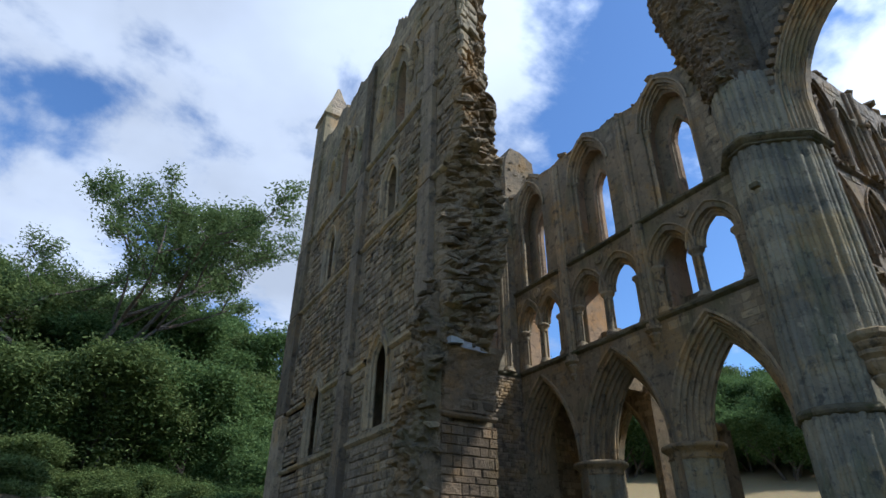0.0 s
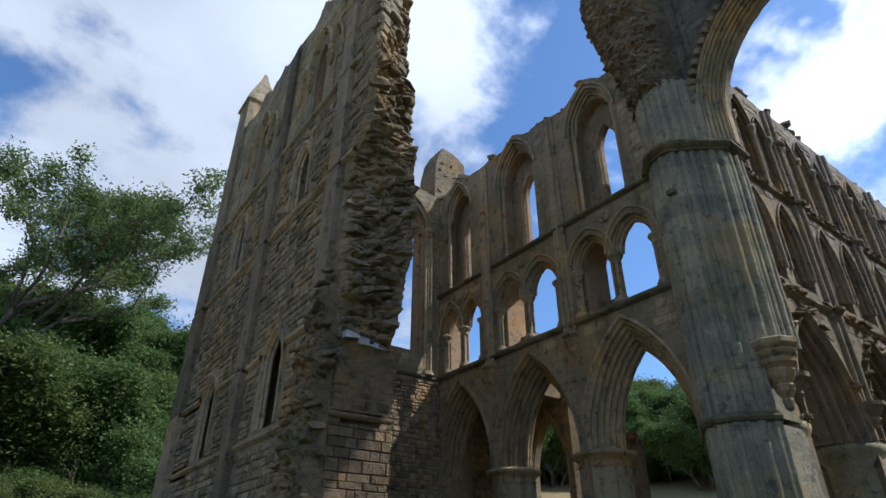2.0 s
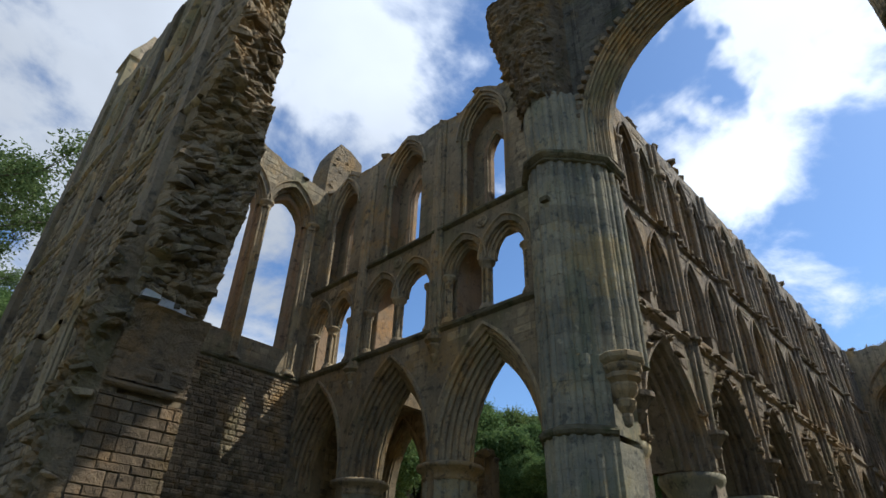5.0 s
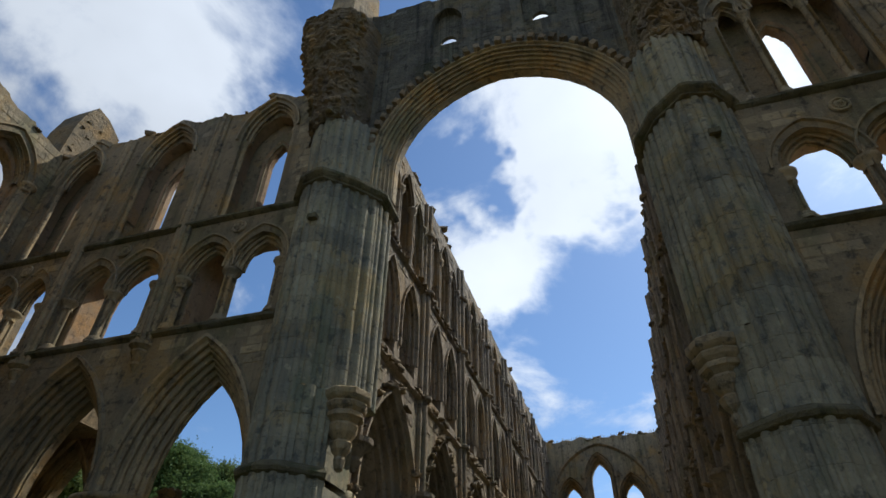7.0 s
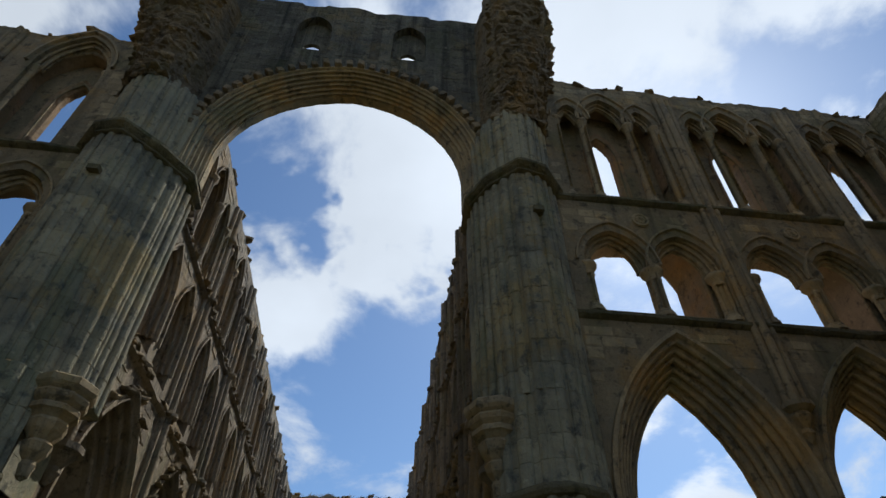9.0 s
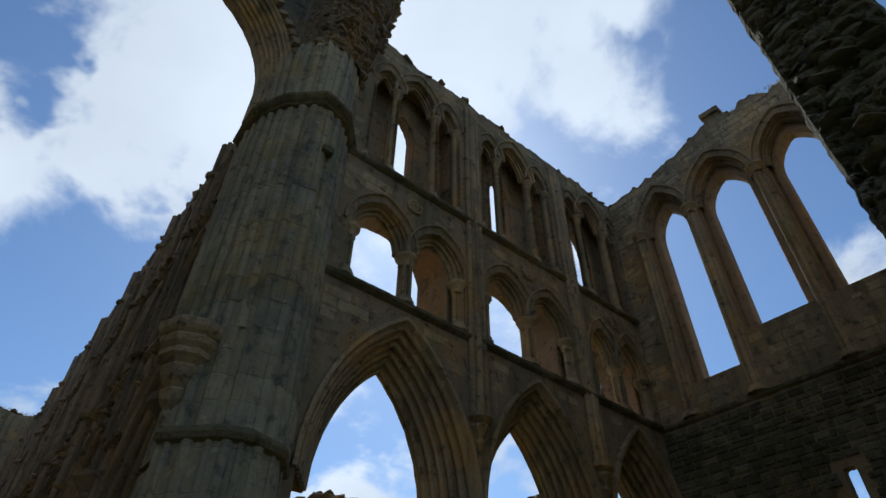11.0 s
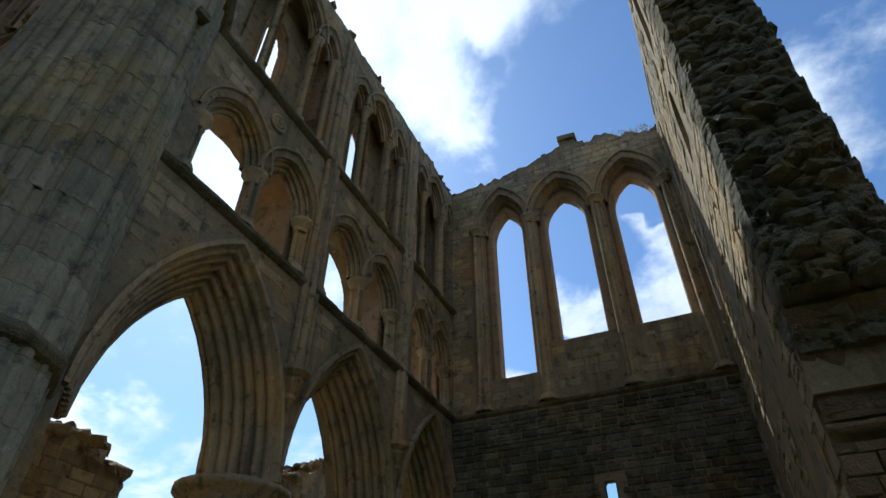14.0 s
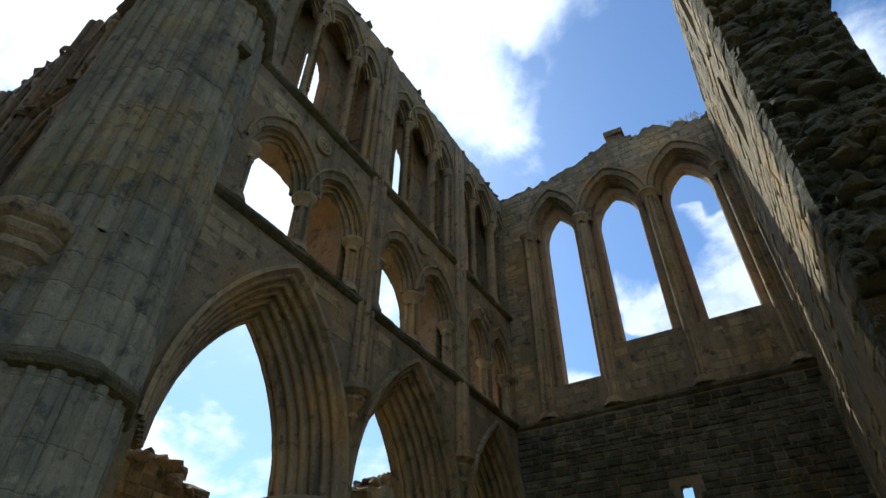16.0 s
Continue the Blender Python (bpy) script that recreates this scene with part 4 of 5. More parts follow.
    for i in range(9):
        w = 1.35 * i / 8
        rows.append([face.at(u, 4.55 + 1.35 * math.sin(w) + 0.05 * noise.noise((u * 4, i, 2)), -0.4 * (1 - math.cos(w)) - 0.03 + 0.06 * noise.noise((u * 3, i * 0.7, 6))) for u in (0.1, 0.3, 0.5, 0.7, 0.9, 1.1, 1.3, 1.48)])
    vault.grid(rows)
    part("springer_arch", vault, BROWN, wall, "broken springing of a fallen arch")
    return wall


nw = west_wall("wall_5", 1, west_end_n, "tall broken wall of coursed rubble with buttresses")
sw = west_wall("wall_6", -1, west_end_s, "tall broken wall with torn rubble end")
# pale slabs lying in the break, greyer and lighter than the stones round them
slabs = Shape()
for k, (x, w, h, lean) in enumerate(((6.48, 0.17, 0.1, 0.1), (6.8, 0.15, 0.12, -0.05), (7.08, 0.14, 0.14, 0.08), (7.34, 0.13, 0.13, -0.1))):
    y, z = C + 7.9 + 0.08 * k, 6.06 - 0.05 * k
    front = [(x - w, y + 0.02, z - h), (x + w * 0.9, y - lean * 0.3, z - h * 0.8), (x + w, y + 0.08, z + h * 0.7), (x - w * 0.6, y + 0.12, z + h)]
    slabs.grid([front, [(a + 0.02, b + 0.3, c + 0.04) for a, b, c in front]], closed=True)
    slabs.f.append(tuple(len(slabs.v) - 8 + q for q in (0, 1, 2, 3)))
PALE = stone_material("pale_slab", (0.45, 0.44, 0.41), (0.36, 0.355, 0.33), (0.2, 0.2, 0.18), 0.1, 0.2)
part("pale_slab", slabs, PALE, nw, "pale broken slabs")

# north-west corner pinnacle
cap = Shape()
base = [(-0.55, -0.55), (0.55, -0.55), (0.55, 0.55), (-0.55, 0.55)]
cap.grid([[(6.75 + x * k, C + 20.4 + y * k, z) for x, y in base] for z, k in ((18.6, 1.2), (21.5, 1.2), (21.6, 1.4), (21.8, 1.35), (23.2, 0.5), (24.0, 0.12))], closed=True)
thing("corner_pinnacle", cap, RUBBLE, "weathered stone pinnacle capping the wall corner", "pinnacle")

# ---- crossing piers and the great arch ----


def fluted(points, bumps, r):
    """A plan outline set with half-round shafts along the given polyline."""
    out = []
    for (p, q), n in zip(zip(points, points[1:]), bumps):
        p, q = Vector(p), Vector(q)
        t = (q - p)
        nrm = Vector((t.y, -t.x)).normalized()
        if n == 0:
            out.append(p)
            continue
        for k in range(n):
            a, b = p + t * (k / n), p + t * ((k + 1) / n)
            m, half = (a + b) / 2, (b - a).length / 2
            rr = min(half * 0.8, r * (1.0 if k % 2 else 0.55))
            out.append(a)
            for i in range(7):
                w = math.pi * i / 6
                out.append(m - (b - a).normalized() * rr * math.cos(w) + nrm * rr * math.sin(w) * 0.75)
    out.append(Vector(points[-1]))
    return out


def crossing_pier(name, side, label):
    cy = C + (0.12 if side > 0 else 0.1)
    flip = lambda x, v: (x, cy + side * v)  # noqa: E731
    sgn = -1 if side > 0 else 1
    inner = 3.72 if side > 0 else 3.92
    plan = [(16.4, 6.05), (16.02, 6.05), (15.35, 5.5), (15.22, 5.0), (15.22, 4.85), (15.85, 4.25), (16.55, inner), (17.6, inner)]
    bumps = (0, 3, 2, 0, 3, 3, 3)

    slim = plan[:5] + [(15.98, 4.05), (16.4, 4.25), (17.6, 4.25)]

    def ring(k, grow=0.0):
        pts = fluted(slim, (0, 3, 2, 0, 3, 0, 0), 0.16) if k == 2 else fluted(plan, bumps, 0.16) if k else [Vector(p) for p in plan]
        mid = Vector((16.6, 4.9))
        return [p + (p - mid).normalized() * grow for p in pts]

    def solid(ringpts, levels):
        sh = Shape()
        rows = []
        for z, grow in levels:
            rows.append([(*flip(p.x, p.y), z) for p in ringpts(grow)])
        sh.grid(rows)
        return sh

    root = tagged(new(name), label, "pier", "crossing piers")
    root.location = (*flip(16.2, 4.8), 0)
    inv = Matrix.Translation(root.location).inverted()

    def add(nm, sh, mat, lab="", smooth=False):
        ob = part(nm, sh, mat, root, lab, smooth)
        ob.matrix_parent_inverse = inv
        return ob

    fl = lambda grow: ring(1, grow)  # noqa: E731
    plain = lambda grow: ring(0, grow)  # noqa: E731
    g = random.Random(side + 9)
    z, n = 5.05, 0
    while z < 13.05:
        h = min(g.uniform(0.42, 0.66), 13.1 - z)
        if z < 6.85 < z + h + 0.2:
            h = 6.85 - z
        j = g.uniform(-0.006, 0.006)
        add("shaft_course", solid(fl if z > 6.8 else lambda grow: ring(2, grow), [(z, j - 0.012), (z + 0.012, j), (z + h - 0.012, j), (z + h, j - 0.012)]), PIER)
        z += h
    lower = [(16.6, 6.15), (16.2, 6.1), (15.3, 5.6), (15.08, 5.0), (15.2, 4.6), (15.9, 3.98), (16.3, 4.25), (17.6, 4.25)]
    z = -0.3
    while z < 4.85:
        h = min(g.uniform(0.45, 0.7), 4.9 - z)
        j = g.uniform(-0.004, 0.004)
        sh = Shape()
        sh.grid([[(*flip(p.x + (p.x - 16.6) * q, p.y + (p.y - 4.9) * q), zz) for p in fluted(lower, (0, 1, 2, 2, 3, 2, 0), 0.1)] for zz, q in ((z, j - 0.006), (z + 0.012, j), (z + h - 0.015, j), (z + h, j - 0.006))])
        add("base_course", sh, PIER)
        z += h
    add("shaft_ring", solid(lambda grow: [Vector(p) + (Vector(p) - Vector((16.6, 4.9))).normalized() * grow for p in lower[1:7]], [(4.84, 0.0), (4.88, 0.1), (4.96, 0.13), (5.02, 0.1), (5.1, 0.0)]), MOSSY, "moulded ring of dark stone")
    add("abacus", solid(plain, [(13.04, 0.03), (13.08, 0.12), (13.15, 0.1), (13.2, 0.17), (13.29, 0.25), (13.38, 0.25), (13.43, 0.16), (13.5, 0.0)]), MOSSY, "moulded capital band of mossy stone")
    here = Plane((0, cy, 0), (1, 0, 0), (0, side, 0))
    steps = [(0.03, 5.1), (0.1, 5.16), (0.14, 5.35), (0.11, 5.42), (0.22, 5.56), (0.26, 5.7), (0.2, 5.76), (0.32, 5.92), (0.36, 6.06), (0.33, 6.12), (0.4, 6.2), (0.46, 6.24), (0.46, 6.32),
             (0.42, 6.36), (0.5, 6.44), (0.53, 6.52), (0.5, 6.57), (0.56, 6.62), (0.6, 6.68), (0.6, 6.8), (0.55, 6.84), (0.3, 6.88), (0.0, 6.88)]
    corbel = lathe(here, 16.26 if side > 0 else 16.1, 3.86 if side > 0 else 4.06, steps, 8)
    add("corbelled_respond", corbel, MOULD, "stepped corbel carrying the arch shafts")
    soffit = Shape()
    soffit.poly(*[(*flip(x, v), 6.85) for x, v in ((15.98, 4.05), (16.55, inner - 0.05), (17.6, inner - 0.05), (17.6, 4.3), (16.4, 4.3))])
    add("shaft_soffit", soffit, PIER)
    stone = Shape()
    stone.box(Plane((0, cy + side * (4.95 if side > 0 else 5.22), 0), (0, 1, 0), (-1, 0, 0)), -0.13, 0.13, 11.55, 11.7, -15.45, -15.06)
    add("bracket_stone", stone, MOSSY, "small projecting bracket stone")
    # above the capital: fluted springing, then torn rubble of the fallen tower
    add("springing", solid(fl, [(13.55, -0.06), (14.2, -0.04), (15.0, 0.0), (15.7, 0.02), (16.1, -0.05)]), PIER)
    up = [(17.4, 6.2), (16.0, 6.2), (15.3, 5.7), (15.05, 5.1), (15.2, 4.75), (15.9, 4.3), (16.4, 4.15), (17.0, 4.1)]
    zt = 21.6 if side > 0 else 22.6
    lean = 0.05
    flare = 0.2 if side > 0 else 0.13
    ups = []
    for (xa, va), (xb, vb) in zip(up, up[1:]):
        n = max(1, round(math.hypot(xb - xa, vb - va) / 0.07))
        ups += [(xa + (xb - xa) * k / n, va + (vb - va) * k / n) for k in range(n)]
    ups.append(up[-1])
    spread_at = lambda x, z: lean * max(0.0, z - 15.7) ** 1.2 * min(1.0, max(0.0, (16.2 - x) / 0.5))  # noqa: E731
    out_at = lambda v, z: v + flare * max(0.0, z - 16.0) * min(1.0, max(0.0, (v - 4.7) / 0.8)) * min(1.0, max(0.25, (z - 15.0) / 4))  # noqa: E731
    sh = torn_sheet(lambda c, z: (*flip(ups[c][0] - spread_at(ups[c][0], z), out_at(ups[c][1], z)), z), lambda c, z: Vector((ups[c][0] - 16.5, side * (ups[c][1] - 5.15), 0)).normalized() * (0.75 if ups[c][1] > 4.6 else 0.25), range(len(ups)), 15.7, zt + 0.1, 0.06, 5.7 * side, 0.27)
    sh.poly(*sh.v[-len(ups):])
    add("tower_stub", sh, RUBBLE, "torn masonry stub of the fallen tower")
    spots = []
    z = 15.95
    while z < zt:
        for (x0, v0), (x1, v1) in zip(up[1:5], up[2:6]):
            for w in (0.1, 0.4, 0.7):
                px = x0 + (x1 - x0) * w
                spots.append((*flip(px - spread_at(px, z) + g.uniform(0.06, 0.2), out_at(v0 + (v1 - v0) * w, z) + g.uniform(-0.06, 0.06)), z + g.uniform(-0.08, 0.08)))
        z += 0.24
    LATER.append((rocks(spots[::2], (0.18, 0.36), 300 + side, 0.42), root, RUBBLE, "broken_stone", 300))
    crown = Shape()
    base_pts = [flip(17.0, 6.2), flip(15.3, 6.1), flip(15.2, 5.0), flip(16.6, 4.6)]
    mx, my = sum(p[0] for p in base_pts) / 4, sum(p[1] for p in base_pts) / 4
    crown.grid([[(mx + (x - mx) * k, my + (y - my) * k, z) for x, y in base_pts] for z, k in ((zt - 0.4, 1.0), (zt + 1.6, 0.97), (zt + 3.4, 0.9), (zt + 3.8, 0.5))], closed=True)
    add("tower_corner", crown, RUBBLE)
    return root


crossing_pier("crossing_pier", 1, "tall clustered crossing pier of grey stone shafts")
crossing_pier("crossing_pier", -1, "tall clustered crossing pier with weathered grey shafts")

CROSS = Plane((16.25, C, 0), (0, 1, 0), (1, 0, 0))
great = Arch(0.0, 3.6, 0, 14.5, 3.95)
wide_great = Arch(0.0, great.w + 0.46, 13.4, great.zs, math.sqrt((great.r + 0.46) ** 2 - (great.r - great.w) ** 2))
slits = [Arch(s * 1.7, 0.3, 19.95, 20.55, 0.35) for s in (1, -1)]
niches = [Arch(s * 1.7, 0.6, 19.95, 21.5, 0.9) for s in (1, -1)]
behind = [Arch(s * 1.7, 0.7, 19.95, 22.2, 0.6) for s in (1, -1)]
cross_top = lambda u: 23.2 + 0.25 * noise.noise((u * 1.1, 4, 4)) + (0.15 if int(u * 1.3 + 40) % 3 else 0)  # noqa: E731
sh = wall_shape(CROSS, -5.6, 5.6, 13.4, cross_top, 0.0, 0.3, [wide_great, *niches])
wall_shape(CROSS, -5.6, 5.6, 13.4, cross_top, 0.3, 0.44, [wide_great, *slits], sh=sh)
wall_shape(CROSS, -5.6, 5.6, 13.4, cross_top, 0.44, 1.0, [wide_great, *behind], sh=sh)
cross = wall_thing("wall_7", sh, DARK, "rain-stained wall standing over the great crossing arch")
part("great_arch_moulding", moulding(CROSS, great, profile(0.46, 0.72, 6, 0.08, 1.0), leg=1.05, n=26), MOULD, cross, "wide pointed arch of many moulded orders")
g = random.Random(4)
teeth = []
line = great.line(0.64, 36)
rot = turned(CROSS)
for i, (u, z) in enumerate(line[3:-3]):
    if i % 2:
        continue
    slope = math.atan2(line[i + 4][1] - line[i + 2][1], line[i + 4][0] - line[i + 2][0])
    teeth.append(Matrix.Translation(CROSS.at(u, z, -0.02)) @ rot @ Matrix.Rotation(-slope * (1 if CROSS.u.cross(CROSS.d).z > 0 else -1), 4, "Y") @ Matrix.Diagonal((0.2 + g.uniform(-0.03, 0.03), 0.46 + g.uniform(-0.12, 0.08), 0.26, 1)))
LATER.append((teeth, cross, RUBBLE, "stone", 300))
avoid_cross = lambda u, z: wide_great.holds(u, z, 0.3) or any(o.holds(u, z, 0.12) for o in niches) or z > cross_top(u) - 0.1  # noqa: E731
LATER.append((facing(CROSS, -4.2, 4.2, 14.0, 23.6, 0.0, (0.2, 0.3), (0.3, 0.7), avoid_cross, 0.02, 51, 0.01, 0.3), cross, DARK, "stone", 200))

# ---- presbytery beyond the arch ----
AXIS = 0.0
EAST, OUTN = Vector((math.cos(AXIS), math.sin(AXIS), 0)), Vector((-math.sin(AXIS), math.cos(AXIS), 0))
PRES = Vector((17.4, C + 0.1, 0))


def presbytery_wall(name, side, label):
    plane = Plane(PRES + OUTN * side * (4.4 if side > 0 else 4.55), EAST, OUTN * side)
    mids = [2.85 + 4.85 * k for k in range(7)]
    arcade = [Arch(u, 1.5, -0.5, 5.2, 3.0) for u in mids]
    wide = [Arch(u, 2.05, -0.5, 5.2, 3.75) for u in mids]
    tri = [Arch(u + s, 0.72, 9.9, 11.6, 1.5) for u in mids for s in (-0.95, 0.95)]
    cler = [Arch(u + s, w, 14.0, 16.6, h) for u in mids for s, w, h in ((-1.3, 0.4, 0.8), (0, 0.62, 1.3), (1.3, 0.4, 0.8))]
    top = lambda u: 18.6 + 0.25 * noise.noise((u * 0.9, 2, side * 3)) + (0.0 if side > 0 else -2.7 * min(1.0, max(0.0, (8.5 - u) / 3.5)))  # noqa: E731
    sh = wall_shape(plane, 0, 35.2, -0.3, 9.5, 0, 1.7, wide, step=1.0)
    wall_shape(plane, 0, 35.2, 9.5, 13.8, 0, 0.5, tri, sh=sh, step=1.0)
    wall_shape(plane, 0, 35.2, 9.5, 13.8, 0.5, 1.7, [], sh=sh, step=1.0)
    wall_shape(plane, 0, 35.2, 13.8, top, 0, 0.5, cler, sh=sh, step=0.5)
    wall_shape(plane, 0, 35.2, 13.8, lambda u: top(u) + 0.3, 0.5, 1.7, [Arch(u, 0.5, 14.2, 16.3, 1.0) for u in mids], sh=sh, step=0.5)
    wall = wall_thing(name, sh, PRESB, label)
    for a in arcade:
        part("arch_moulding", moulding(plane, a, profile(0.56, 0.9, 4, 0.12, 1.7), n=10), PRESB, wall)
    for o in tri:
        part("light_moulding", moulding(plane, Arch(o.u, o.w - 0.22, o.zb, o.zs, o.h - 0.2), profile(0.24, 0.3, 2, 0.09, 0.5), n=6, leg=1.2), PRESB, wall)
    for o in cler:
        part("window_moulding", moulding(plane, Arch(o.u, o.w - 0.12, o.zb, o.zs, o.h - 0.1), profile(0.14, 0.3, 2, 0.08, 0.5), n=6, leg=2.0), PRESB, wall)
    for k in range(8):
        u = 0.42 + 4.85 * k
        sh = Shape()
        for x, d, r in ((-0.22, -0.04, 0.1), (0.0, -0.12, 0.14), (0.22, -0.04, 0.1)):
            lathe(plane, u + x, d, [(r, z) for z in (6.3, 8, 10, 12, 14, 16, 18.3)], 8, sh)
        part("wall_shaft", sh, PRESB, wall, smooth=True)
        part("corbel", lathe(plane, u, -0.1, [(0.05, 5.6), (0.2, 5.85), (0.16, 5.95), (0.36, 6.2), (0.44, 6.25), (0.44, 6.38), (0, 6.38)], 10), PRESB, wall)
        for z in (9.5, 13.8, 16.6):
            part("shaft_ring", lathe(plane, u, -0.12, [(0.2, z - 0.1), (0.28, z - 0.04), (0.28, z + 0.05), (0.2, z + 0.1)], 10), PRESB, wall)
        sh = Shape()
        lathe(plane, u, 0.85, [(0.78, -0.3), (0.78, 4.6), (0.95, 4.9), (1.0, 5.0), (1.0, 5.15), (0, 5.2)], 16, sh)
        part("arcade_pier", sh, PIER, wall, smooth=True)
    for z in (9.5, 13.8):
        part("string_course", string_course(plane, 0, 35, z, 0.18, 0.14, z + side), PRESB, wall)
    for u in mids:
        for s in (-1.9, -0.66, 0.66, 1.9):
            part("column", lathe(plane, u + s, 0.0, [(0.14, 13.9), (0.1, 14.1), (0.1, 16.4), (0.2, 16.6), (0.2, 16.75), (0, 16.75)], 8), PRESB, wall, smooth=True)
    g = random.Random(500 + side)
    crest = [plane.at(u, top(u) + g.uniform(0.0, 0.35), g.uniform(0.1, 1.6)) for u in (g.uniform(0, 35) for _ in range(260))]
    LATER.append((rocks(crest, (0.2, 0.45), 510 + side), wall, CORE, "broken_stone", 60))
    ledge = []
    for k in range(420):
        u = g.uniform(0.2, 26) ** 0.97
        o = min(wide, key=lambda o: abs(o.u - u))
        level = g.choice((9.55, 13.85, 0))
        z = level or min(9.3, o.top(u, 0.12) + 0.05)
        ledge.append(plane.at(u, z + g.uniform(-0.08, 0.05), g.uniform(-0.12, 0.02)))
    LATER.append((rocks(ledge, (0.14, 0.34), 515 + side), wall, CORE, "broken_stone", 120))
    avoid = lambda u, z: any(o.holds(u, z, 0.22) for o in wide + tri + cler) or abs((u - 0.42 + 2.42) % 4.85 - 2.42) < 0.45  # noqa: E731
    LATER.append((facing(plane, 0, 16, 5.5, 18.3, 0.0, (0.26, 0.36), (0.4, 0.8), avoid, 0.03, 520 + side, 0.015), wall, PRESB, "stone", 150))
    return wall


presbytery_wall("wall_8", 1, "long three-storey presbytery wall of pointed arches")
presbytery_wall("wall_9", -1, "long three-storey presbytery wall seen at a glance")
E_END = Plane(PRES + EAST * 35.3, OUTN, EAST)
top_e = lambda u: 18.5 + 0.3 * noise.noise((u, 3, 3)) - (1.2 if u < -4.6 else 0)  # noqa: E731
up3 = [Arch(2.64, 0.66, 9.4, 13.8, 1.3), Arch(0.35, 0.72, 9.4, 15.4, 1.45), Arch(-1.95, 0.66, 9.4, 13.8, 1.3)]
low3 = [Arch(u, 0.7, 2.0, 6.2, 1.3) for u in (2.55, 0, -2.55)]
wide3 = [Arch(o.u, o.w + 0.4, o.zb, o.zs, math.sqrt((o.r + 0.4) ** 2 - (o.r - o.w) ** 2)) for o in up3 + low3]
wall_e = wall_thing("wall_10", wall_shape(E_END, -6, 6, -0.3, top_e, 0, 1.5, wide3, step=0.5), ASHLAR, "gable wall with two tiers of stepped lancets")
for o in up3 + low3:
    part("lancet_moulding", moulding(E_END, o, profile(0.4, 0.9, 3, 0.14, 1.5), leg=o.zs - o.zb), MOULD, wall_e)
big = Arch(0.3, 3.75, 9.5, 13.4, 4.5)
part("arch_moulding", moulding(E_END, big, [(0.3, 0.02), (0.3, -0.25), (0.1, -0.28), (0.0, -0.1), (0.0, 0.05)], leg=4.5), MOULD, wall_e)
for u in (-0.9, 1.6):
    part("roundel", lathe(Plane((0, 0, 0), (1, 0, 0), (0, 1, 0)), E_END.at(u, 0, -0.05)[0], E_END.at(u, 0, -0.05)[1], [(0.24, 15.4), (0.24, 15.75), (0, 15.8)], 10), MOULD, wall_e)
part("string_course", string_course(E_END, -4.4, 4.4, 9.1, 0.25, 0.2, 3), MOULD, wall_e)
g = random.Random(8)
LATER.append((rocks([E_END.at(u, top_e(u) + g.uniform(-0.1, 0.2), g.uniform(0.1, 1.4)) for u in (g.uniform(-5.9, 5.9) for _ in range(80))], (0.25, 0.5), 540), wall_e, CORE, "broken_stone", 80))
tuft = Shape()
for k in range(900):
    u, d = g.uniform(-5.5, 5.5), g.uniform(0, 1.4)
    x, y, z = E_END.at(u, top_e(u) + 0.1, d)
    h, a = g.uniform(0.1, 0.25), g.uniform(0, 6.3)
    tuft.poly((x, y, z), (x + 0.04 * math.cos(a), y + 0.04 * math.sin(a), z), (x + g.uniform(-0.15, 0.15), y + g.uniform(-0.15, 0.15), z + h))
for k in range(500):
    u, d = g.uniform(7.8, 11.5), g.uniform(0.2, 1.4)
    x, y, z = u, C - 18 - d, 19.75
    h, a = g.uniform(0.1, 0.25), g.uniform(0, 6.3)
    tuft.poly((x, y, z), (x + 0.04 * math.cos(a), y + 0.04 * math.sin(a), z), (x + g.uniform(-0.15, 0.15), y + g.uniform(-0.15, 0.15), z + h))
thing("wall_top_grass", tuft, DRY_GRASS, "dry grass tufts growing on the wall tops", "grass", kind="stuff")

# ---- chapels behind the arcades ----


def chapel_wall(name, plane, u0, u1, top, openings, label, seed, thick=1.0):
    wall = wall_thing(name, wall_shape(plane, u0, u1, -0.3, top, 0, thick, openings), CORE, label)
    for o in openings:
        part("arch_moulding", moulding(plane, Arch(o.u, o.w - 0.2, o.zb, o.zs, o.h - 0.1), profile(0.3, 0.45, 3, 0.1, thick), leg=o.zs - max(o.zb, 0.0)), MOULD, wall)
    g = random.Random(seed)
    spots = [plane.at(u, top(u) + g.uniform(-0.2, 0.15), g.uniform(-0.05, thick)) for u in (g.uniform(u0, u1) for _ in range(int(26 * (u1 - u0))))]
    LATER.append((rocks(spots, (0.25, 0.5), seed + 1), wall, CORE, "broken_stone", 90))
    LATER.append((facing(plane, u0, u1, 0.5, 8.0, 0.0, (0.22, 0.32), (0.3, 0.7), lambda u, z: z > top(u) - 0.15 or any(o.holds(u, z, 0.3) for o in openings), 0.03, seed + 2, 0.015), wall, RUBBLE, "stone", 90))
    return wall


chapel_wall("wall_11", Plane((20.0, C, 0), (0, 1, 0), (1, 0, 0)), 14.3, 18.2, lambda u: 8.75 - 0.25 * abs(u - 15.9) ** 1.5 + 0.25 * noise.noise((u * 2, 1, 1)), [Arch(15.95, 1.3, -0.5, 5.3, 2.7)], "ruined chapel wall with a broken arch", 610, 0.8)
chapel_wall("wall_15", Plane((20.0, C, 0), (0, 1, 0), (1, 0, 0)), 11.5, 12.1, ragged(6.2, 0.2, 35), [], "broken upright stub of chapel wall", 615, 0.8)
